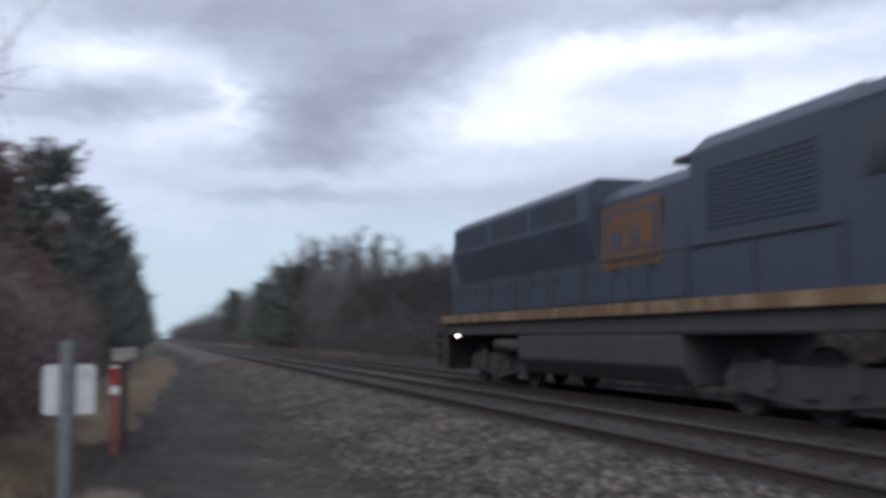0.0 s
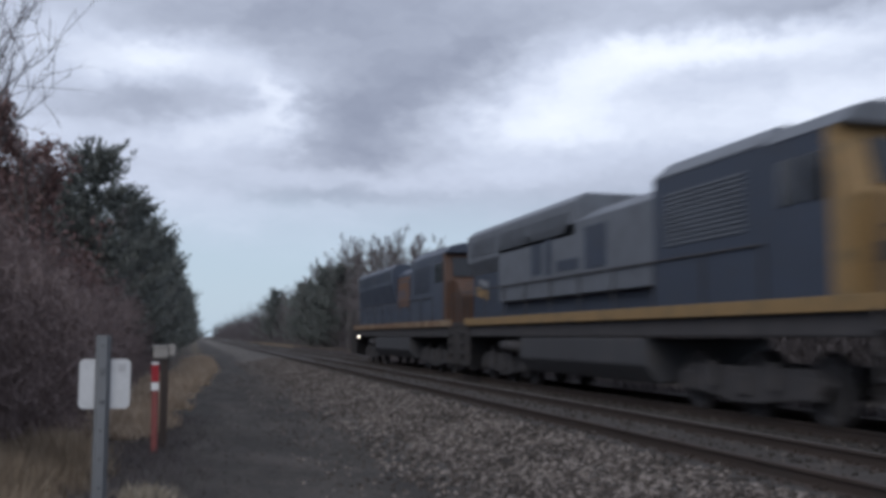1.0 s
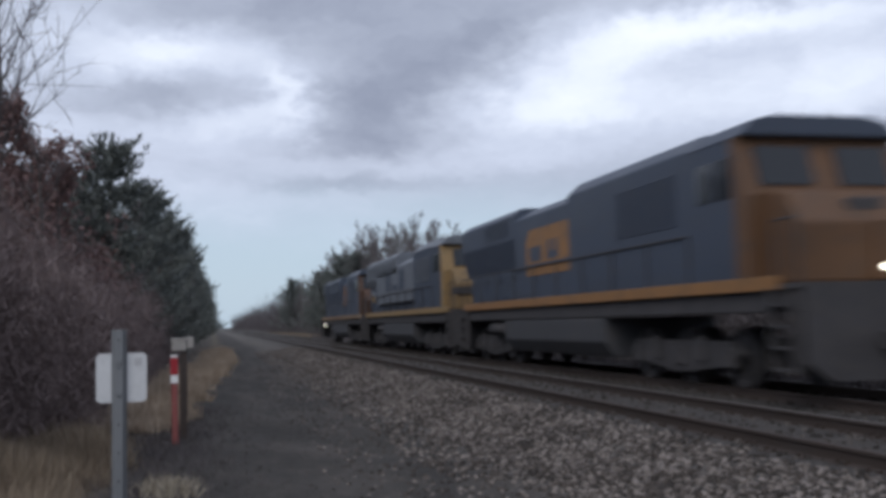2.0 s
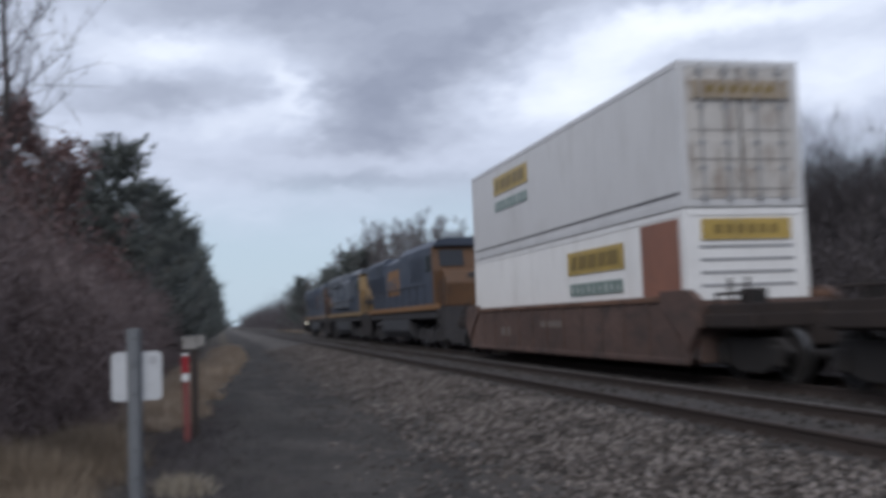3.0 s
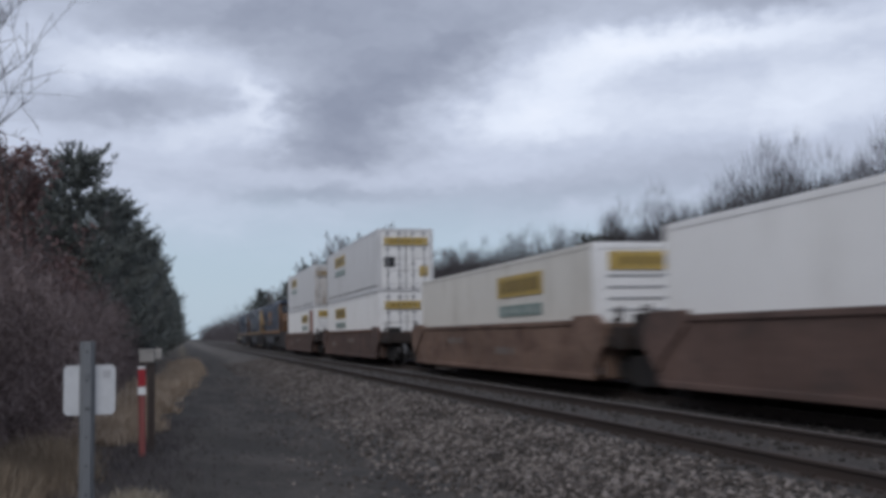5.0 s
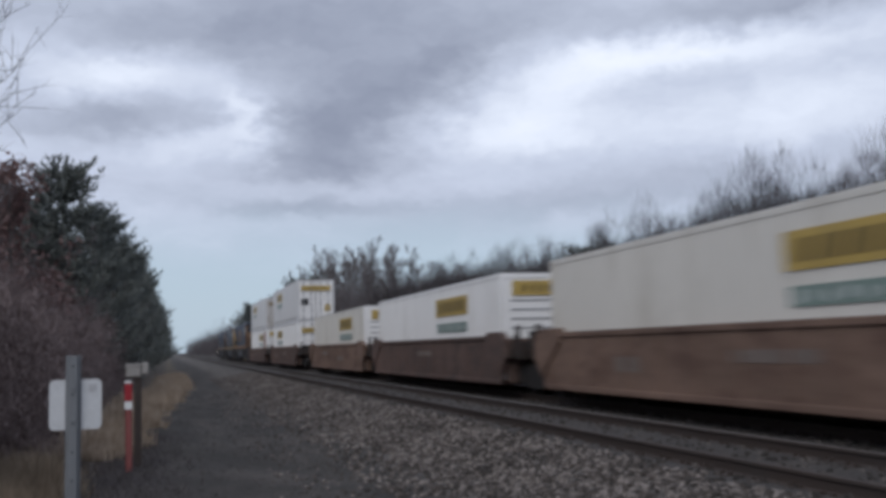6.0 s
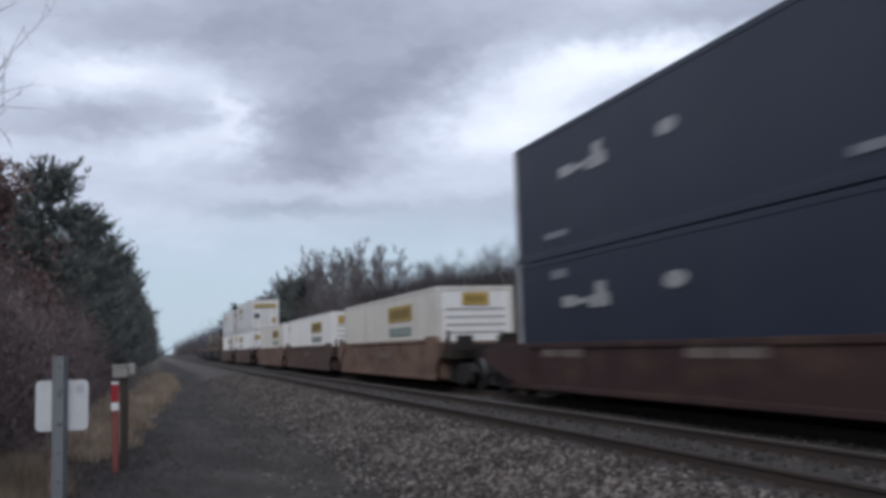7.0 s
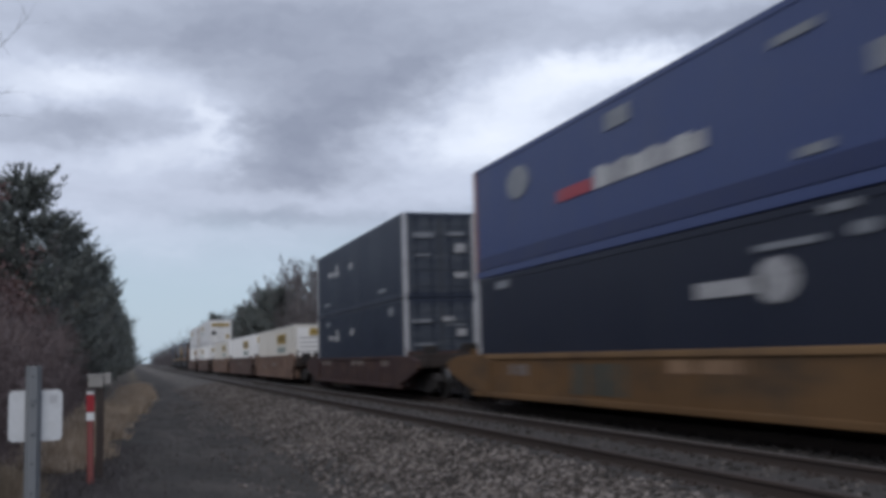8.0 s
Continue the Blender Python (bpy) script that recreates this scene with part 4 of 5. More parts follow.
LOW, TOP = 0.34, 3.25
WHITE = "dirty white container with yellow panels, "
well_car("rusty brown well car loaded with two stacked containers", -49.2, WELL_BROWN, 1.56, chord=WELL_RUST, marks=[(-1.2, 0.6, 0.95, 1.12, STENCIL_DIM), (3.5, 4.5, 0.7, 0.95, STENCIL_DIM)])
container(WHITE + "rust-streaked doors", -41.1, TOP, BOX_GREY, BOX_GREY, DOOR_RUSTY, logo=2.8)
lower = container(WHITE + "with a red-brown side panel", -41.1, LOW, BOX_WHITE, BOX_WHITE, BOX_WHITE, "bars", logo=9.5)
part("side_panel", prism(B(), rect(-7.75, -6.0, 0.2, 2.72), "x", -HW - 0.006, -HW + 0.02), PANEL_BROWN, lower, "plain red-brown panel near the rear")
well_car("rusty brown well car with two stacked containers", -72.2, WELL_BROWN, 1.56, chord=WELL_RUST, marks=[(-2.2, -0.4, 0.95, 1.15, STENCIL_DIM), (4.0, 5.2, 0.72, 0.98, STENCIL_DIM)])
upper = container(WHITE + "stacked on top", -64.1, TOP, BOX_GREY, BOX_GREY, BOX_WHITE, logo=3.1)
for x0, x1, z0, z1, m in ((-1.02, -0.52, 1.12, 1.58, DARK_GAP), (0.62, 1.02, 0.68, 1.16, SIGN_YELLOW)):
    part("placard", box(B(), x0, x1, -L / 2 - 0.03, -L / 2 - 0.014, z0, z1), m, upper)
container(WHITE + "in the well below another", -64.1, LOW, BOX_WHITE, BOX_WHITE, BOX_WHITE, logo=3.1)
ART = "articulated well car units, faded brown"
well_car("faded tan brown articulated well unit, single container", -96.5, WELL_TAN, 1.53, 9.75, (1, -1), group=ART, marks=[(2.0, 3.8, 0.98, 1.16, STENCIL_DIM), (-3.0, -1.2, 0.7, 0.9, STENCIL_DIM)])
container(WHITE + "alone in its well", -88.4, LOW, BOX_CREAM, BOX_WHITE, BOX_WHITE, "bars", logo=9.3)
well_car("faded brown articulated well unit, single container", -116.0, WELL_BROWN, 1.53, 9.75, (-1,), group=ART, marks=[(-1.0, 0.8, 0.98, 1.14, STENCIL_DIM)])
container(WHITE + "alone, barred rear end", -107.8, LOW, BOX_WHITE, BOX_WHITE, BOX_WHITE, "bars", logo=9.4)
well_car("faded tan articulated end unit, single container", -135.7, WELL_TAN, 1.53, 9.75, (-1,), group=ART, marks=[(-2.0, 0.2, 0.92, 1.12, STENCIL_DIM), (3.4, 4.4, 0.7, 1.0, STENCIL_DIM)])
container("dusty cream container with yellow panels, alone in its well", -127.6, LOW, BOX_CREAM, BOX_CREAM, BOX_WHITE, "bars", 0.45, logo=9.2)
well_car("dark red well car with two navy containers", -159.2, WELL_RED, 1.30, raised=0.02, taper=True,
         marks=[(-2.5, -0.2, 1.0, 1.24, STENCIL_DIM), (4.0, 6.2, 1.0, 1.24, STENCIL_DIM), (-6.5, -5.2, 0.98, 1.24, STENCIL_DIM)])


def bow_tie(b, z):
    """A white emblem of plain shapes, b metres behind the container's front."""
    return [(b, b + 0.75, z + 0.02, z + 0.26, DECAL_SOFT), (b + 0.75, b + 1.5, z + 0.06, z + 0.18, DECAL_SOFT), (b + 1.4, b + 2.35, z - 0.04, z + 0.22, DECAL_SOFT), (b + 1.75, b + 2.2, z + 0.22, z + 0.48, DECAL_SOFT)]


UPPER_MARKS = bow_tie(2.9, 1.68) + [(7.4, 8.1, 1.68, 1.98, DECAL_SOFT, "round"), (12.5, 13.7, 0.36, 0.50, DECAL_FAINT), (1.9, 3.2, 0.42, 0.56, DECAL_FAINT)]
LOWER_MARKS = bow_tie(2.8, 1.72) + [(7.4, 8.2, 1.86, 2.18, DECAL_SOFT, "round"), (13.9, 14.75, 2.34, 2.70, DECAL_FAINT, "round"), (2.2, 3.1, 2.40, 2.60, DECAL_FAINT)]
UPPER_DOOR = ((-0.97, -0.21, 2.02, 2.20), (0.50, 0.93, 1.52, 1.82), (0.47, 0.95, 0.66, 0.86), (0.25, 0.85, 2.10, 2.22), (-0.9, -0.35, 1.40, 1.46))
LOWER_DOOR = ((-1.08, -0.37, 2.06, 2.18), (0.02, 0.43, 2.10, 2.26), (0.50, 0.88, 1.60, 1.84), (-0.95, -0.3, 1.30, 1.37), (0.15, 0.85, 1.95, 2.0))
for z, words, sides, rear in ((TOP, "navy container with white stencils, stacked on top", UPPER_MARKS, UPPER_DOOR), (LOW, "navy container with white stencils in the well", LOWER_MARKS, LOWER_DOOR)):
    c = container(words, -151.1, z, BOX_NAVY, BOX_STEEL, DOOR_NAVY, marks=sides)
    for k, (x0, x1, z0, z1) in enumerate(rear):
        part("stencil", box(B(), x0, x1, -L / 2 - 0.058, -L / 2 - 0.05, z0, z1), DECAL_SOFT if k in (1, 2) else DECAL_FAINT, c)
well_car("dirty yellow well car with a blue and a navy container", -182.7, WELL_YELLOW, 1.28, raised=0.02, taper=True, chord=YELLOW_CHORD,
         marks=[(-0.3, 2.1, 0.45, 1.06, SILL_GREEN), (-4.0, -1.7, 0.90, 1.12, SILL_PALE), (4.4, 5.6, 0.80, 1.05, STENCIL_DIM)])
container("navy container with white stencils under a blue one", -174.5, LOW, BOX_MIDNIGHT, BOX_STEEL, DOOR_NAVY,
          marks=[(10.65, 12.45, 1.74, 1.99, DECAL_SOFT), (12.3, 13.25, 1.56, 2.24, DECAL_SOFT, "round"), (12.3, 13.8, 2.33, 2.43, DECAL_FAINT),
                 (13.85, 14.5, 2.68, 2.80, DECAL_FAINT), (14.35, 14.88, 2.32, 2.52, DECAL_FAINT, "round"), (1.5, 2.4, 2.55, 2.74, DECAL_FAINT)])
container("blue container with red and white lettering bars, stacked on top", -174.5, TOP, BOX_BLUE, BOX_BLUE, BOX_BLUE, front_post=PANEL_BROWN,
          marks=[*[(7.22 + 0.50 * k, 7.66 + 0.50 * k, 1.22, 1.64 - 0.05 * (k % 2) - 0.008 * k, DECAL_SOFT if k % 3 else DECAL_WHITE) for k in range(8)],
                 *[(5.4 + 0.58 * k, 5.93 + 0.58 * k, 1.22, 1.48, DECAL_RED) for k in range(3)], (2.45, 3.85, 1.68, 2.46, DECAL_FAINT, "round"),
                 (7.75, 8.7, 2.26, 2.60, DECAL_FAINT), (13.4, 14.1, 0.60, 0.74, DECAL_FAINT), (13.0, 14.0, 2.28, 2.42, DECAL_FAINT), (14.95, 15.4, 1.40, 1.76, DECAL_FAINT)])


# ---- lineside things ----
def ground_at(x, y):
    return float(ground_height(x, y))


def sign_post(x, y):
    z = ground_at(x, y)
    s = tagged(new("small_sign"), "small square metal sign seen from behind, on a galvanised post", "sign")
    s.location = (x, y, z)
    top = 1.30 - z
    prof = [(-0.042, 0.03), (-0.030, 0.03), (-0.018, 0.0), (0.018, 0.0), (0.030, 0.03), (0.042, 0.03), (0.042, 0.024), (0.034, 0.024), (0.022, -0.007), (-0.022, -0.007), (-0.034, 0.024), (-0.042, 0.024)]
    post = B()
    prism(post, prof, "z", -0.4, top)
    post_ob = part("post", post, GALV, s)
    for k in range(9):
        part("bolt_hole", rod(B(), (0, -0.0085, top - 0.06 - k * 0.16), (0, -0.0065, top - 0.06 - k * 0.16), 0.006, 8), DARK_GAP, post_ob)
    z0, z1, r = 0.882 - z, 1.164 - z, 0.028
    outline = []
    for cx, cz, a0 in ((0.14 - r, z1 - r, 0), (-0.14 + r, z1 - r, 90), (-0.14 + r, z0 + r, 180), (0.14 - r, z0 + r, 270)):
        outline += [(cx + 0.012 + r * math.cos(radians(a0 + k * 22.5)), cz + r * math.sin(radians(a0 + k * 22.5))) for k in range(5)]
    plate = part("sign_plate", prism(B(), outline, "y", 0.032, 0.035), SIGN_BACK, s, "bare aluminium back with rounded corners")
    for zz in (z0 + 0.05, z1 - 0.05):
        part("bolt", rod(B(), (0, -0.02, zz), (0, 0.03, zz), 0.009, 8), GALV, plate)
    part("sticker", box(B(), 0.085, 0.125, 0.0305, 0.032, z1 - 0.075, z1 - 0.03), BOX_STEEL, plate)


def marker_post(x, y):
    z = ground_at(x, y)
    s = tagged(new("marker_post"), "slim red plastic marker post with a white band", "marker post")
    s.location = (x, y, z - 0.02)
    s.rotation_euler = (0, radians(-0.6), 0)
    top = 0.93 - z
    part("post", prism(B(), [(-0.047, 0.02), (-0.03, -0.014), (0.03, -0.014), (0.047, 0.02), (0.0, 0.028)], "z", -0.2, top, 0.004), POST_RED, s)
    part("red_band", box(B(), -0.051, 0.051, -0.022, 0.03, top - 0.265, top - 0.03, 0.004), BAND_RED, s)
    part("white_band", box(B(), -0.052, 0.052, -0.023, 0.031, top - 0.385, top - 0.275, 0.004), BAND_WHITE, s)
    part("cap", box(B(), -0.05, 0.05, -0.02, 0.032, top - 0.02, top + 0.012, 0.006), BAND_WHITE, s)


def box_post(x, y):
    z = ground_at(x, y)
    s = tagged(new("junction_post"), "dark wooden post with a grey metal box on top", "utility post")
    s.location = (x, y, z)
    top = 0.97 - z
    part("post", box(B(), -0.055, 0.055, -0.055, 0.055, -0.3, top, 0.01), POST_WOOD, s)
    a = part("box", box(B(), -0.17, 0.045, -0.09, 0.09, top - 0.01, top + 0.17, 0.025), BOX_PLASTIC, s)
    part("lid", box(B(), -0.18, 0.055, -0.1, 0.1, top + 0.15, top + 0.185, 0.012), BOX_PLASTIC, a)
    part("side_box", box(B(), 0.05, 0.15, -0.07, 0.07, top + 0.03, top + 0.20, 0.02), BOX_PLASTIC, s)


sign_post(-0.505, 6.0)
marker_post(-0.51, 14.8)
box_post(-0.41, 15.5)

# ---- vegetation ----
BARK = paint("grey_brown_bark", (0.075, 0.065, 0.062), 0.9, grain=(25, 0.35), stretch=(3, 3, 0.5), bump=0.01)
BARK_PALE = paint("pale_birch_bark", (0.24, 0.225, 0.21), 0.8, grain=(20, 0.3), stretch=(2, 2, 2), dirt=(0.07, 0.06, 0.055), dirt_amount=0.8)


def leaf_material(name, dark, mid, light, rough=0.8, spots=0.6):
    m = bpy.data.materials.new(name)
    m.use_nodes = True
    t = m.node_tree
    b = t.nodes["Principled BSDF"]
    geo = node(t, "ShaderNodeNewGeometry")
    at = node(t, "ShaderNodeTexCoord").outputs["Object"]
    patch = noise_tex(t, at, spots, 3.0).outputs[0]
    f = calc(t, "MULTIPLY_ADD", calc(t, "SUBTRACT", patch, 0.5), 1.1, geo.outputs["Random Per Island"])
    t.links.new(ramp(t, f, [(0.05, dark), (0.5, mid), (0.95, light)]), b.inputs["Base Color"])
    b.inputs["Roughness"].default_value = rough
    b.inputs["Specular IOR Level"].default_value = 0.25
    return m


TWIGS = leaf_material("bare_twigs", (0.066, 0.057, 0.060), (0.083, 0.072, 0.076), (0.102, 0.090, 0.094))
TWIGS_DARK = leaf_material("dark_grey_stems", (0.050, 0.044, 0.047), (0.060, 0.053, 0.056), (0.074, 0.066, 0.070))
BRUSH = leaf_material("tangled_brown_brush", (0.168, 0.132, 0.130), (0.200, 0.156, 0.152), (0.235, 0.184, 0.177))
TWIGS_GREY = leaf_material("pale_grey_twigs", (0.100, 0.087, 0.091), (0.145, 0.128, 0.133), (0.19, 0.172, 0.174))
NEEDLES = leaf_material("pine_needles", (0.092, 0.101, 0.101), (0.132, 0.145, 0.138), (0.170, 0.185, 0.168))
RED_LEAVES = leaf_material("withered_oak_leaves", (0.125, 0.083, 0.083), (0.168, 0.104, 0.101), (0.215, 0.132, 0.120))
STRAW = leaf_material("dry_grass", (0.12, 0.092, 0.068), (0.22, 0.169, 0.124), (0.32, 0.265, 0.20), spots=1.5)
STRAW_BRIGHT = leaf_material("bleached_bank_grass", (0.24, 0.184, 0.135), (0.39, 0.308, 0.235), (0.51, 0.42, 0.335), spots=1.0)
STRAW_PALE = leaf_material("pale_seed_heads", (0.17, 0.145, 0.11), (0.27, 0.235, 0.185), (0.38, 0.34, 0.28), spots=3)


def tubes(segments, sides):
    """Verts and quads of tapered tubes: rows of p0, p1, r0, r1."""
    s = np.asarray(segments, float)
    p0, p1, r0, r1 = s[:, 0:3], s[:, 3:6], s[:, 6], s[:, 7]
    d = p1 - p0
    d /= np.linalg.norm(d, axis=1, keepdims=True) + 1e-9
    ref = np.where(np.abs(d[:, 2:3]) > 0.9, [[1.0, 0, 0]], [[0, 0, 1.0]])
    u = np.cross(d, ref)
    u /= np.linalg.norm(u, axis=1, keepdims=True) + 1e-9
    w = np.cross(d, u)
    a = np.arange(sides) * 2 * np.pi / sides
    ring = u[:, None] * np.cos(a)[None, :, None] + w[:, None] * np.sin(a)[None, :, None]
    v = np.concatenate([p0[:, None] + ring * r0[:, None, None], p1[:, None] + ring * r1[:, None, None]], 1)
    base = np.arange(len(s))[:, None] * 2 * sides
    i = np.arange(sides)
    j = (i + 1) % sides
    f = np.stack([base + i, base + j, base + sides + j, base + sides + i], -1).reshape(-1, 4)
    return v.reshape(-1, 3), f


def blades(at, way, length, width, rng):
    """Pointed leaves: a thin wedge from each point along its way."""
    n = len(at)
    way = way / (np.linalg.norm(way, axis=1, keepdims=True) + 1e-9)
    side = np.cross(way, rng.normal(size=(n, 3)))
    side /= np.linalg.norm(side, axis=1, keepdims=True) + 1e-9
    length, width = np.broadcast_to(length, n)[:, None], np.broadcast_to(width, n)[:, None]
    v = np.stack([at + side * width / 2, at + way * length, at - side * width / 2], 1).reshape(-1, 3)
    return v, np.arange(3 * n).reshape(-1, 3)


def join(*pieces):
    vs, fs, o = [], [], 0
    for v, f in pieces:
        if f.shape[1] == 4:
            f = np.concatenate([f[:, [0, 1, 2]], f[:, [0, 2, 3]]])
        vs.append(v)
        fs.append(f + o)
        o += len(v)
    return np.concatenate(vs), np.concatenate(fs)


def grow(rng, height, spread, lean=0.0, first=0.25, limbs=16, sub=6, twig=7, up=0.9, bend=0.5, toward=None):
    """Branch segments of a leafless tree: a wandering trunk, rising limbs, branches and twigs."""
    trunk, limb, fine, tips = [], [], [], []
    n = 9
    p = np.zeros(3)
    pts = [p.copy()]
    for i in range(n):
        p = p + np.array([rng.normal(0, 0.05) + lean, rng.normal(0, 0.05), 1.0]) * height / n
        pts.append(p.copy())
    r_base = 0.011 * height + 0.02
    rad = lambda f: r_base * (1 - f) ** 0.9 + 0.008
    for i in range(n):
        trunk.append([*pts[i], *pts[i + 1], rad(i / n), rad((i + 1) / n)])
    for k in range(limbs):
        f = first + (0.97 - first) * (k + rng.random()) / limbs
        q = f * n
        i = min(int(q), n - 1)
        start = pts[i] + (pts[i + 1] - pts[i]) * (q - i)
        a = rng.random() * 2 * np.pi
        if toward is not None and k % 3:
            a = toward + rng.normal(0, 0.5)
        reach = spread * (1.05 - 0.75 * f) * rng.uniform(0.7, 1.2)
        d = np.array([np.cos(a), np.sin(a), up * rng.uniform(0.6, 1.3)])
        d /= np.linalg.norm(d)
        rr = rad(f) * 0.55
        c, steps = start, 4
        for st in range(steps):
            d2 = d + np.array([0, 0, bend * st / steps]) + rng.normal(0, 0.14, 3)
            d2 /= np.linalg.norm(d2)
            e = c + d2 * reach / steps
            r0, r1 = rr * (1 - st / steps) + 0.006, rr * (1 - (st + 1) / steps) + 0.006
            limb.append([*c, *e, r0, r1])
            for _ in range(max(1, round(sub * (0.5 + st / steps) / 2))):
                g = c + (e - c) * rng.random()
                b = d2 + rng.normal(0, 0.55, 3) + np.array([0, 0, 0.35])
                b /= np.linalg.norm(b)
                ln = reach * rng.uniform(0.22, 0.5)
                h = g + b * ln
                fine.append([*g, *h, 0.007, 0.004])
                for _ in range(twig):
                    o = g + (h - g) * rng.uniform(0.05, 1.0)
                    w = b * 0.8 + rng.normal(0, 0.6, 3) + np.array([0, 0, 0.3])
                    w /= np.linalg.norm(w)
                    tip = o + w * ln * rng.uniform(0.25, 0.6)
                    tips.append([*tip, *w, np.linalg.norm(tip - o)])
            c = e
    return trunk, limb, fine, np.array(tips)


def tree_thing(name, label, category, group, trunk_mesh, crown_mesh, at):
    """The first of a kind; the rest are copies."""
    ob = tagged(new(name), label, category, group)
    part("trunk", trunk_mesh, None, ob)
    part("crown", crown_mesh, None, ob)
    ob.matrix_basis = at
    return ob


def twig_blades(tips, rng, width):
    return blades(tips[:, :3] - tips[:, 3:6] * tips[:, 6:], tips[:, 3:6], tips[:, 6], width * rng.uniform(0.6, 1.3, len(tips)), rng)


def bare_meshes(seed, height, spread, bark, twig_material, thick=1.0, limb_thick=1.0, width=0.016, trunk_thick=1.0, **kw):
    rng = np.random.default_rng(seed)
    trunk, limb, fine, tips = grow(rng, height, spread, **kw)
    fine, limb, trunk = np.array(fine), np.array(limb), np.array(trunk)
    trunk[:, 6:] *= trunk_thick
    fine[:, 6:] *= thick
    limb[:, 6:] *= limb_thick
    tv, tf = join(tubes(trunk, 8), tubes(limb, 5))
    cv, cf = join(tubes(fine, 3), twig_blades(tips, rng, width))
    return raw_mesh("trunk", tv, tf, bark), raw_mesh("crown", cv, cf, twig_material)


def leafy_meshes(seed, height, spread, bark, leaf, count, size, **kw):
    rng = np.random.default_rng(seed)
    trunk, limb, fine, tips = grow(rng, height, spread, **kw)
    pick = rng.integers(0, len(tips), count)
    at = tips[pick, :3] + rng.normal(0, 0.10, (count, 3))
    way = tips[pick, 3:6] * 0.4 + rng.normal(0, 0.7, (count, 3)) + [0, 0, -0.5]
    lv, lf = blades(at, way, rng.uniform(0.7, 1.3, count) * size, rng.uniform(0.45, 0.8, count) * size, rng)
    tv, tf = join(tubes(trunk, 8), tubes(limb, 5))
    cv, cf = join(tubes(fine, 3), twig_blades(tips, rng, 0.012), (lv, lf))
    return raw_mesh("trunk", tv, tf, bark), raw_mesh("crown", cv, cf, leaf)


def pine_meshes(seed, height, spread, clumps=9, needle=0.2, shoots=1.0):
    """A pine: whorls of limbs that turn up at the ends, with side shoots set in needles, so that boughs and gaps show."""
    rng = np.random.default_rng(seed)
    trunk, limb, at, way = [], [], [], []
    n = 8
    pts = [np.array([rng.normal(0, 0.02), rng.normal(0, 0.02), height * 0.97 * i / n]) for i in range(n + 1)]
    for i in range(n):
        trunk.append([*pts[i], *pts[i + 1], 0.014 * height * (1 - i / n) + 0.015, 0.014 * height * (1 - (i + 1) / n) + 0.015])

    def shoot(foot, d, length, m):
        q = rng.random(m)[:, None]
        at.append(foot + d * length * q + rng.normal(0, 0.035, (m, 3)))
        way.append(d * 0.9 + rng.normal(0, 0.55, (m, 3)) + [0, 0, 0.25])

    whorls = int(height / 0.5)
    for k in range(whorls):
        f = 0.05 + 0.95 * k / whorls
        z = f * height
        reach0 = spread * (1.0 - 0.78 * f ** 1.6) * rng.uniform(0.72, 1.18)
        for j in range(rng.integers(5, 8)):
            a = rng.random() * 2 * np.pi
            reach = reach0 * rng.uniform(0.6, 1.2)
            c = np.array([0, 0, z + rng.uniform(-0.2, 0.2)])
            d = np.array([np.cos(a), np.sin(a), rng.uniform(-0.05, 0.3)])
            for st in range(4):
                d2 = d + np.array([0, 0, 0.17 * st])
                e = c + d2 * reach / 4
                limb.append([*c, *e, 0.03 * (1 - st / 4) + 0.006, 0.03 * (1 - (st + 1) / 4) + 0.004])
                for _ in range(2 if st < 2 else 5):
                    side = d2 * 0.7 + rng.normal(0, 0.5, 3) + [0, 0, 0.4]
                    side /= np.linalg.norm(side)
                    shoot(c + (e - c) * rng.random(), side, rng.uniform(0.3, 0.6) * shoots * (0.6 + 0.2 * reach), clumps)
                c = e
            shoot(c, d + np.array([0, 0, 0.75]), 0.5 * shoots, 2 * clumps)
        if k > whorls - 4:
            for _ in range(3):      # upturned leading shoots
                shoot(np.array([*rng.normal(0, 0.22, 2), z]), np.array([*rng.normal(0, 0.12, 2), 1.0]), 0.75, 40)
    at, way = np.concatenate(at), np.concatenate(way)
    cv, cf = blades(at, way, rng.uniform(0.7, 1.3, len(at)) * needle, needle * 0.34, rng)
    tv, tf = join(tubes(trunk, 8), tubes(limb, 4))
    return raw_mesh("trunk", tv, tf, BARK), raw_mesh("crown", cv, cf, NEEDLES)


def plant(kinds, name, label, category, group, spots):
    """Sets out copies of a few grown trees: rows of x, y, height scale, kind."""
    made = {}
    rng = random.Random(len(spots))
    for x, y, k, kind in spots:
        m = pose(x, y, ground_at(x, y) - 0.05, rng.uniform(-2, 2), rng.uniform(-2, 2), rng.uniform(0, 360))
        if kind not in made:
            made[kind] = tree_thing(name, label, category, group, *kinds[kind], m)
            made[kind].scale = (k, k, k)
        else:
            ob = copy_thing(made[kind], m)
            ob.scale = (k, k, k)


rng = random.Random(4)
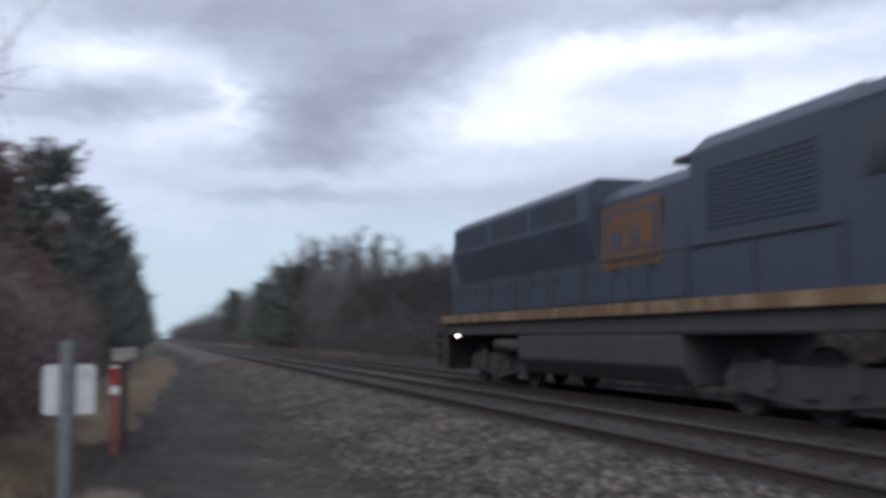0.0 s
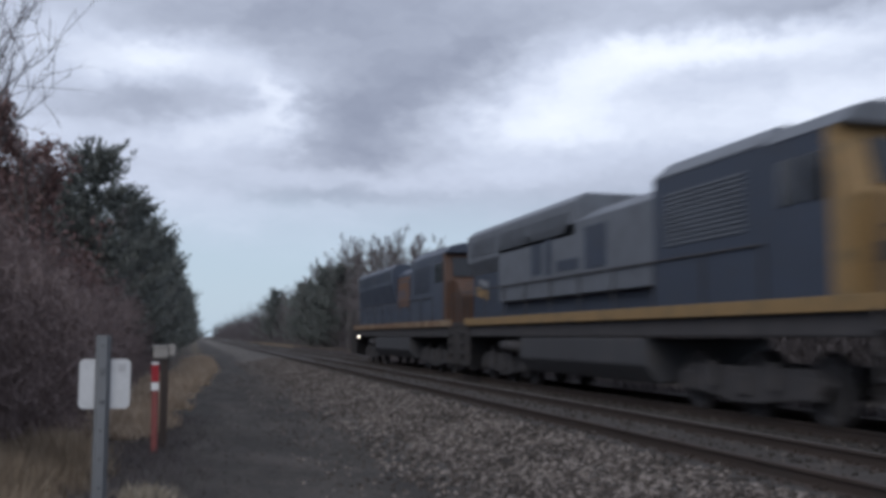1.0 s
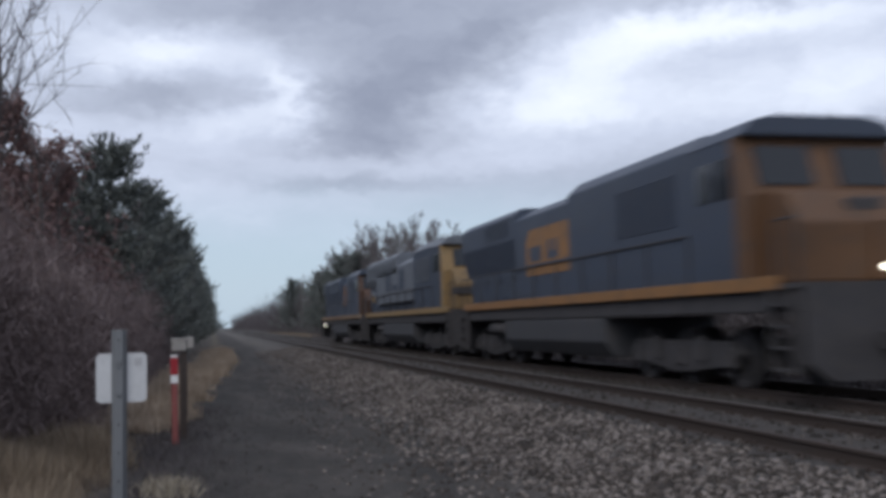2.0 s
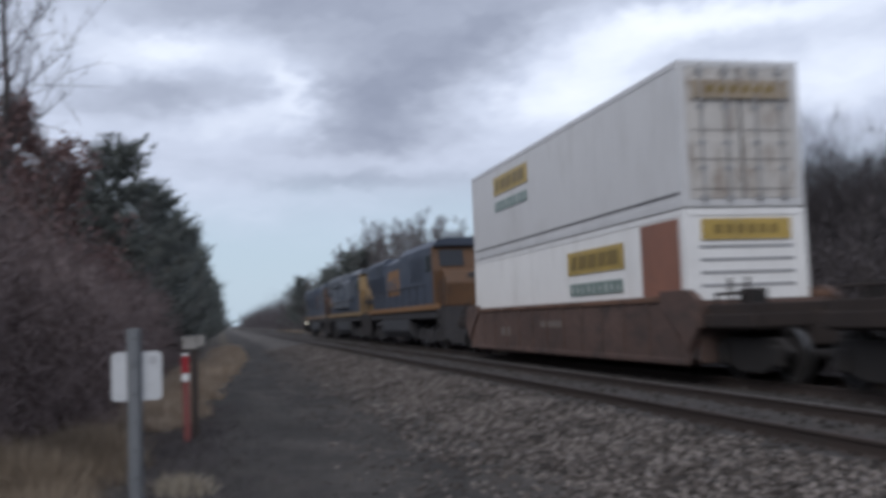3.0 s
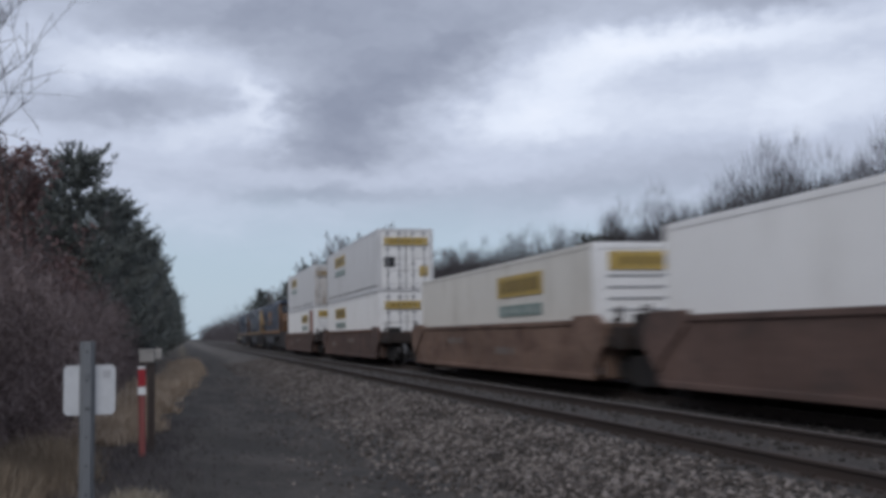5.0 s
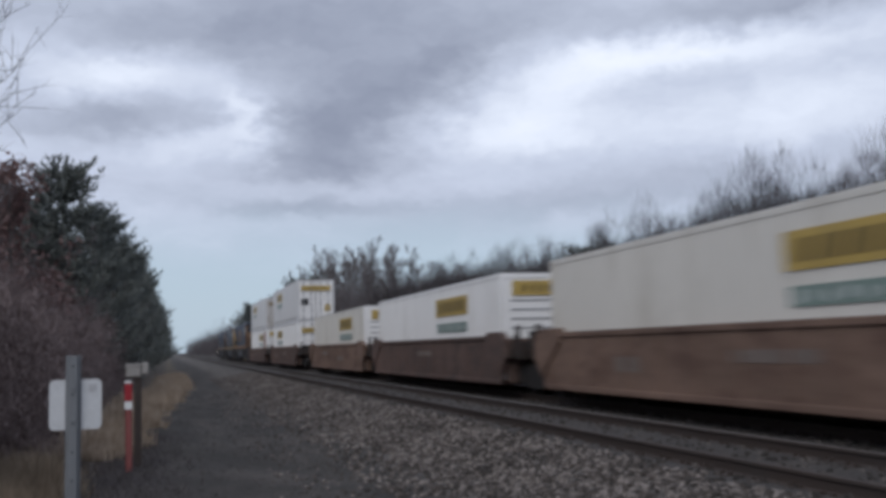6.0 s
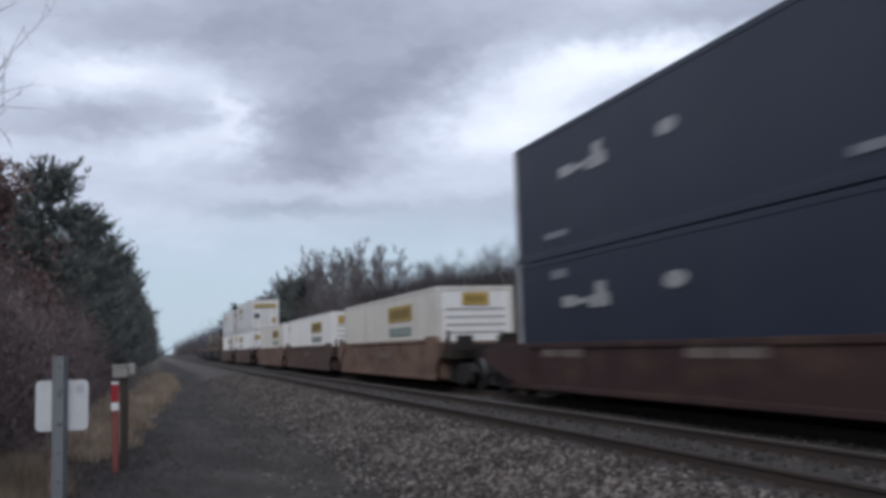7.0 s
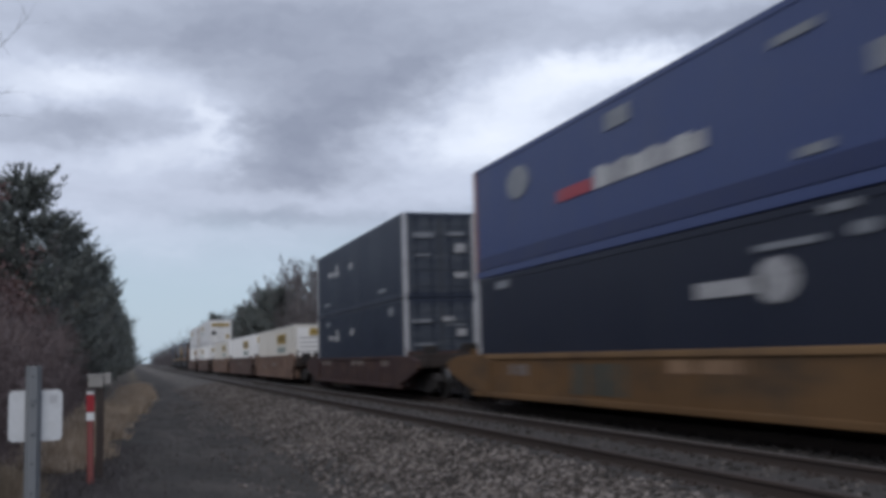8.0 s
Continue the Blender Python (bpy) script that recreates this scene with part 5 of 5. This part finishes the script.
# the wood's edge beside the path: oaks with withered leaves, pines, bare saplings
oaks = [leafy_meshes(11 + i, 6.0, 2.4, BARK, RED_LEAVES, 5600, 0.115, limbs=18, sub=6, twig=6, first=0.08) for i in range(3)]
pines = [pine_meshes(31 + i, 8.0, 2.3) for i in range(3)]
saplings = [bare_meshes(51 + i, 7.0, 1.9, BARK, TWIGS_GREY, limbs=20, sub=6, twig=6, first=0.12) for i in range(3)]
for seed, height, spread, x, y in ((71, 11.5, 3.5, -4.0, 18.0), (76, 10.5, 2.9, -3.9, 18.9), (79, 10.0, 2.8, -4.7, 16.6)):
    tall = bare_meshes(seed, height, spread, BARK, TWIGS, 1.1, 0.34, 0.011, 0.8, limbs=18, sub=5, twig=5, first=0.36, up=1.6, bend=0.25, toward=0.1)
    tree_thing("bare_tree", "tall leafless tree with grey bark and rising branches", "tree", "tall trees beside the path", *tall, pose(x, y, -0.1))
plant([*oaks], "oak_tree", "young oak with withered red-brown leaves", "tree", "oaks at the wood's edge",
      [(-3.9 - rng.random() * 2.2, y + rng.uniform(-0.8, 0.8), h, i % 3) for i, (y, h) in enumerate(
          [(13.5, 0.62), (15.5, 0.8), (17.5, 0.95), (19.5, 1.0), (21.5, 1.06), (23.5, 1.04), (25.5, 1.05), (27.5, 0.98), (30, 0.92), (33, 0.85), (38, 0.8), (43, 0.85), (50, 0.8), (58, 0.9)])]
      + [(-7.5 - rng.random() * 3, 16 + 3.2 * i, 1.1 + 0.1 * rng.random(), i % 3) for i in range(8)])
plant([*pines], "pine_tree", "dense dark green pine with upturned shoots", "tree", "pines at the wood's edge",
      [(-3.45, 35.5, 0.98, 0), (-4.6, 39, 0.9, 1), (-3.10, 44.5, 0.95, 2), (-2.60, 51, 1.0, 0), (-3.60, 57, 1.05, 1), (-2.65, 63, 1.02, 2), (-2.45, 71, 1.02, 1), (-2.70, 79, 1.1, 0),
       (-2.20, 88, 1.05, 2), (-2.40, 98, 1.1, 1), (-2.05, 109, 1.05, 0), (-2.15, 121, 1.1, 2), (-1.60, 134, 1.05, 1), (-1.60, 148, 1.1, 0), (-1.50, 164, 1.1, 2), (-1.50, 182, 1.15, 1), (-1.8, 204, 1.2, 0)]
      + [(-7.0 - 2 * rng.random(), 34 + 9 * i, 1.0 + 0.15 * rng.random(), i % 3) for i in range(9)])
plant([*saplings], "sapling", "leafless sapling with fine dark twigs", "tree", "saplings at the wood's edge",
      [(-3.3 - rng.random() * 1.6, 12.5 + 2.1 * i + rng.uniform(-0.7, 0.7), rng.uniform(0.55, 0.8), i % 3) for i in range(16)]
      + [(-6.0 - rng.random() * 5, 12 + 2.6 * i, rng.uniform(0.9, 1.25), i % 3) for i in range(24)]
      + [(-3.0 - rng.random(), 52 + 7 * i, rng.uniform(0.8, 1.15), i % 3) for i in range(18)] + [(-2.5, 57, 1.0, 0), (-2.2, 66, 1.08, 1), (-2.6, 74, 1.0, 2), (-2.9, 40.5, 0.9, 1)])

# the wood across the tracks: bare birches and maples, a few pines
far_bare = [bare_meshes(91 + i, 8.0, 2.5, (BARK, BARK_PALE)[i % 2], (TWIGS, TWIGS_GREY)[i % 2], 0.6, 0.22, 0.016, 0.45, limbs=17, sub=6, twig=11, first=0.28, up=1.0, bend=0.7) for i in range(4)]
# Distant crowns all take the paler twigs, a touch of haze in their colour.
far_bare += [bare_meshes(191 + i, 8.0, 2.5, (BARK, BARK_PALE)[i % 2], TWIGS_GREY, 0.6, 0.13, 0.022, 0.45, limbs=24, sub=6, twig=15, first=0.14, up=1.7, bend=0.5) for i in range(3)]
spots = []
for row in range(3):
    y = 14.0 + row
    while y < 270:
        x = 20.0 + row * 2.6 + rng.uniform(-1.0, 1.0) - (2.0 if y > 95 else 0.0)
        h = rng.uniform(0.80, 1.02) * np.interp(y, [0, 30, 50, 70, 88, 96, 130, 160, 330], [0.62, 0.68, 0.80, 0.86, 1.12, 1.5, 1.72, 1.5, 1.5])
        spots.append((x, y, float(h), rng.randrange(4) if y < 92 or y > 175 else 4 + rng.randrange(3)))
        y += rng.uniform(1.2, 2.4) * (1.0 + y / 80)
plant([*far_bare], "bare_tree", "leafless tree in the wood across the tracks", "tree", "bare trees across the tracks", spots)
far_pines = [pine_meshes(121, 9.0, 3.0, 9, 0.3, 1.6)]
plant(far_pines, "pine_tree", "dark pine among bare trees across the tracks", "tree", "pines across the tracks",
      [(16.8, 131, 1.18, 0), (18.2, 124, 1.15, 0), (15.9, 140, 1.0, 0), (21.8, 48.5, 0.72, 0), (24, 53, 0.75, 0), (19, 180, 1.2, 0), (18, 225, 1.3, 0)])


def brush(name, label, material, count, place, length, width, seed, lean=0.35):
    """Uncounted stems: thin blades that rise from the ground over a stretch of the plan."""
    g = np.random.default_rng(seed)
    x, y, k = place(g, count)
    z = ground_height(x, y) - 0.02
    way = np.stack([g.normal(0, lean, count), g.normal(0, lean, count), np.ones(count)], -1)
    v, f = blades(np.stack([x, y, z], -1), way, g.uniform(0.5, 1.2, count) * length * k, g.uniform(0.6, 1.3, count) * width, g)
    return tagged(new(name, raw_mesh(name, v, f, material)), label, name.replace("_", " "), kind="stuff")


def thicket(name, label, material, count, place, seed, tall_by, size, rise=1.25, slim=0.045):
    """A thicket: short crossing twigs at all heights up to a ragged top."""
    g = np.random.default_rng(seed)
    x, y, k = place(g, count)
    z = ground_height(x, y) + g.random(count) ** rise * tall_by * (0.45 + 0.55 * k) * (0.86 + 0.13 * np.sin(0.23 * y + 0.2 * x) + g.normal(0, 0.075, count))
    way = np.stack([g.normal(0, 0.6, count), g.normal(0, 0.6, count), g.normal(0.6, 0.6, count)], -1)
    v, f = blades(np.stack([x, y, z], -1), way, g.uniform(0.5, 1.4, count) * size, size * slim, g)
    return tagged(new(name, raw_mesh(name, v, f, material)), label, name.replace("_", " "), kind="stuff")


def stems(name, label, material, count, place, seed, tall_by, size, slim=0.03, trees=430):
    """A wood seen as a mass: a dense tangle of upright stems below, and above it crowns whose fine twigs fan out from each tree."""
    g = np.random.default_rng(seed)
    low = int(count * 0.62)
    x, y, k = place(g, low)
    u = 0.84 * g.random(low) ** 0.9
    z = ground_height(x, y) + u * tall_by * k
    lean = 0.3 + 0.3 * g.random(low)
    way = np.stack([g.normal(0, 1, low) * lean, g.normal(0, 1, low) * lean, np.ones(low)], -1)
    width = g.uniform(0.6, 1.4, low) * size * slim * (1.75 - 1.2 * u)
    length = g.uniform(0.5, 1.4, low) * size
    tx, ty, tk = place(g, trees)
    th, tr = tall_by * tk * g.uniform(0.80, 1.14, trees), g.uniform(1.0, 1.9, trees)
    n = count - low
    i = g.integers(0, trees, n)
    v = g.random(n) ** 0.8
    out = tr[i] * np.sqrt(np.clip(1.0 - v ** 1.7, 0.02, 1)) * np.sqrt(g.random(n))
    a = g.uniform(0, 2 * np.pi, n)
    cx, cy = tx[i] + out * np.cos(a), ty[i] + out * np.sin(a)
    cz = ground_height(tx[i], ty[i]) + th[i] * (0.42 + 0.58 * v) - 0.2 * size
    fan = 0.55 * out / tr[i]
    cway = np.stack([fan * np.cos(a) + g.normal(0, 0.22, n), fan * np.sin(a) + g.normal(0, 0.22, n), np.ones(n)], -1)
    at = np.concatenate([np.stack([x, y, z], -1), np.stack([cx, cy, cz], -1)])
    way = np.concatenate([way, cway])
    width = np.concatenate([width, g.uniform(0.5, 1.2, n) * size * slim * (0.95 - 0.55 * v)])
    length = np.concatenate([length, g.uniform(0.5, 1.3, n) * size])
    v, f = blades(at, way, length, width, g)
    return tagged(new(name, raw_mesh(name, v, f, material)), label, name.replace("_", " "), kind="stuff")


def strip(x0, x1, y0, y1, power=1.0, fade=0.0):
    def place(g, n):
        x = g.uniform(x0, x1, n)
        y = y0 + (y1 - y0) * g.random(n) ** power
        clump = 0.65 + 0.35 * np.sin(1.9 * x + 0.8 * np.sin(1.1 * y)) * np.sin(1.3 * y + 0.5)
        return x, y, clump
    return place


def near_wood(g, n):
    x = 20.5 + 14.0 * g.random(n) ** 1.5
    y = 13.0 + 92.0 * g.random(n) ** 1.1
    return x, y, np.interp(y, [13, 30, 40, 50, 62, 80, 105], [0.98, 1.0, 0.96, 0.92, 0.96, 1.06, 1.1])


def wood_edge(g, n):
    y = 9.5 + 62.0 * g.random(n) ** 1.7
    lip = np.interp(y, [9.5, 12, 15, 25, 40, 72], [-2.9, -2.5, -1.75, -1.75, -1.9, -1.9]) + 0.25 * np.sin(1.3 * y) + 0.12 * np.sin(3.7 * y)
    depth = g.random(n)
    return lip - 2.6 * depth, y, np.clip(0.35 + 1.3 * depth, 0, 1.0)


def verge(g, n):
    y = 6.0 + 8.5 * g.random(n) ** 0.9
    x = -1.25 - 2.2 * g.random(n) ** 1.1 + g.normal(0, 0.16, n) + 0.18 * np.sin(1.7 * y) + 0.1 * np.sin(4.1 * y)
    return x, y, (0.55 + 0.45 * np.sin(1.9 * x + 0.8 * np.sin(1.1 * y)) * np.sin(1.3 * y + 0.5)) * np.clip((-x - 0.5) * 1.4, 0.25, 1.0)


def bank(g, n):
    y = 16.2 + 55 * g.random(n) ** 1.3
    edge = -0.75 + np.clip((y - 20) * 0.05, 0, 1.6) + 0.25 * np.sin(1.1 * y) + 0.15 * np.sin(2.7 * y)
    x = edge - np.abs(g.normal(0, 0.5, n)) + g.normal(0, 0.12, n)
    return x, y, 0.7 + 0.3 * np.sin(2.1 * x + 0.9 * np.sin(0.8 * y)) * np.sin(0.9 * y)


brush("dry_grass", "tall straw-coloured dry grass along the wood", STRAW, 36000, verge, 0.54, 0.011, 5)
brush("roadside_grass", "dry tan grass on the low bank by the path", STRAW_BRIGHT, 30000, bank, 0.5, 0.03, 6)
brush("pale_weeds", "pale dry weed heads beside the path", STRAW_PALE, 1000, lambda g, n: (g.normal(-0.44, 0.13, n), g.normal(10.9, 0.25, n), np.ones(n)), 0.18, 0.02, 7, 0.7)
brush("path_weeds", "low dark withered weeds on the path edge", TWIGS, 9000, lambda g, n: (g.normal(-0.75, 0.5, n), g.uniform(7.0, 22.0, n), np.ones(n)), 0.17, 0.012, 17, 0.8)
# Unseen weeds, added to darken the gap below the train.
brush("trackside_weeds", "low dark weeds added beyond the far track to darken the gap under the train", TWIGS, 26000, strip(12.4, 15.9, 9.0, 130.0, 1.5), 0.62, 0.03, 18, 0.6)
brush("far_grass", "pale dry grass below the far wood", STRAW, 16000, strip(13.8, 17.5, 75.0, 260.0, 1.4), 0.5, 0.06, 8)
thicket("underbrush", "dark tangled underbrush below the trees", BRUSH, 80000, strip(-9.5, -3.1, 10.0, 120.0, 1.7), 9, 4.2, 0.5, 0.9)
thicket("edge_brush", "grey-brown tangle of twigs along the wood edge", BRUSH, 130000, wood_edge, 19, 3.7, 0.34, 1.1, 0.05)
thicket("far_underbrush", "grey-brown underbrush below the far wood", TWIGS, 150000, strip(15.8, 24.0, 12.0, 330.0, 2.2), 10, 4.6, 0.45, 1.0, 0.08)
thicket("deep_woods", "grey mass of bare trees deeper in the far wood", TWIGS, 90000, strip(22.0, 44.0, 95.0, 330.0, 1.5), 11, 8.8, 0.55, 1.1, 0.08)
stems("near_woods", "dense grey-brown wood of slender bare trees across the tracks", TWIGS_DARK, 540000, near_wood, 14, 7.6, 0.8)
thicket("far_woods", "distant woods along the line", TWIGS, 46000, strip(15.0, 60.0, 250.0, 900.0, 1.3), 12, 12.0, 2.8)
thicket("rear_woods", "distant woods beside the line", TWIGS, 14000, strip(-40.0, -4.5, 200.0, 800.0, 1.2), 13, 11.0, 2.2)


# ---- loose stones of the ballast, small things last ----
def stone_material():
    m = leaf_material("ballast_stone", (0.034, 0.029, 0.026), (0.074, 0.062, 0.056), (0.215, 0.188, 0.174), 0.9, 0.8)
    return m


STONE = stone_material()
STONE_OILY = leaf_material("oily_ballast_stone", (0.024, 0.021, 0.019), (0.044, 0.038, 0.035), (0.105, 0.093, 0.086), 0.85, 0.8)


def stones(name, label, count, place, size, seed, material):
    g = np.random.default_rng(seed)
    x, y, keep = place(g, count)
    n = len(x)
    r = size * g.uniform(0.5, 1.35, n)
    z = ground_height(x, y) + r * 0.25
    cube = np.array([[-1, -1, -1], [1, -1, -1], [1, 1, -1], [-1, 1, -1], [-1, -1, 1], [1, -1, 1], [1, 1, 1], [-1, 1, 1]], float)
    v = cube[None] * g.uniform(0.35, 0.8, (n, 8, 3)) * (g.uniform(0.7, 1.2, (n, 1, 3)) * [1.0, 1.0, 0.7])
    a, b = g.uniform(0, 2 * np.pi, n), g.uniform(-0.6, 0.6, n)
    ca, sa, cb, sb = np.cos(a)[:, None], np.sin(a)[:, None], np.cos(b)[:, None], np.sin(b)[:, None]
    vx, vz = v[..., 0] * cb + v[..., 2] * sb, -v[..., 0] * sb + v[..., 2] * cb
    v = np.stack([vx * ca - v[..., 1] * sa, vx * sa + v[..., 1] * ca, vz], -1) * r[:, None, None]
    v += np.stack([x, y, z], -1)[:, None]
    quads = np.array([[4, 5, 6, 7], [0, 1, 5, 4], [1, 2, 6, 5], [2, 3, 7, 6], [3, 0, 4, 7]])
    f = (np.arange(n)[:, None, None] * 8 + quads[None]).reshape(-1, 4)
    tagged(new(name, raw_mesh(name, v.reshape(-1, 3), f, material)), label, "stones", kind="stuff")


def shoulder(g, n):
    y = 4.5 + 62 * g.random(n) ** 1.7
    x = 5.35 - 1.9 * g.random(n) ** 0.9 + g.normal(0, 0.10, n)
    x = np.where(g.random(n) < 0.12, 3.6 - 1.1 * g.random(n) ** 1.4, x)
    return x, y, 1


def track_stones(g, n):
    y = 4.0 + 56 * g.random(n) ** 1.6
    x = g.uniform(5.2, 11.4, n)
    return x, y, 1


def skirt(g, n):
    y = 5.0 + 40 * g.random(n) ** 1.7
    x = 3.7 - 2.2 * g.random(n) ** 2.2 + g.normal(0, 0.15, n)
    return x, y, 1


def path_stones(g, n):
    y = 6.0 + 34 * g.random(n) ** 1.6
    x = g.normal(1.2, 0.9, n)
    return x, y, 1


stones("ballast_stones", "loose grey and tan ballast stones on the shoulder", 28000, shoulder, 0.038, 21, STONE)
stones("track_ballast", "dark oily ballast between the rails", 7000, track_stones, 0.038, 22, STONE_OILY)
stones("spilled_ballast", "small scattered stones at the foot of the ballast", 4500, skirt, 0.027, 24, STONE)
stones("path_pebbles", "small pebbles strewn over the path", 1100, path_stones, 0.02, 23, STONE_OILY)


# ---- what moves: the whole train rolls away along the far track ----
def motions():
    for thing, s, z in CONSIST:
        walk(thing, [(t, pose(FAR_X, s + SPEED * t, z)) for t in (0.0, 2.0, 4.0, 6.0, 8.0)])
    # wheels turn with the speed, just under a quarter turn from row to row
    for w, side, a, r in WHEELS:
        step = -side * min(math.degrees(SPEED / FPS / r), 89.5)
        walk(w, [(k / FPS, pose(side * GAUGE, a, r, 0, 0, 0 if side > 0 else 180) @ pose(0, 0, 0, step * k)) for k in range(241)])


motions()
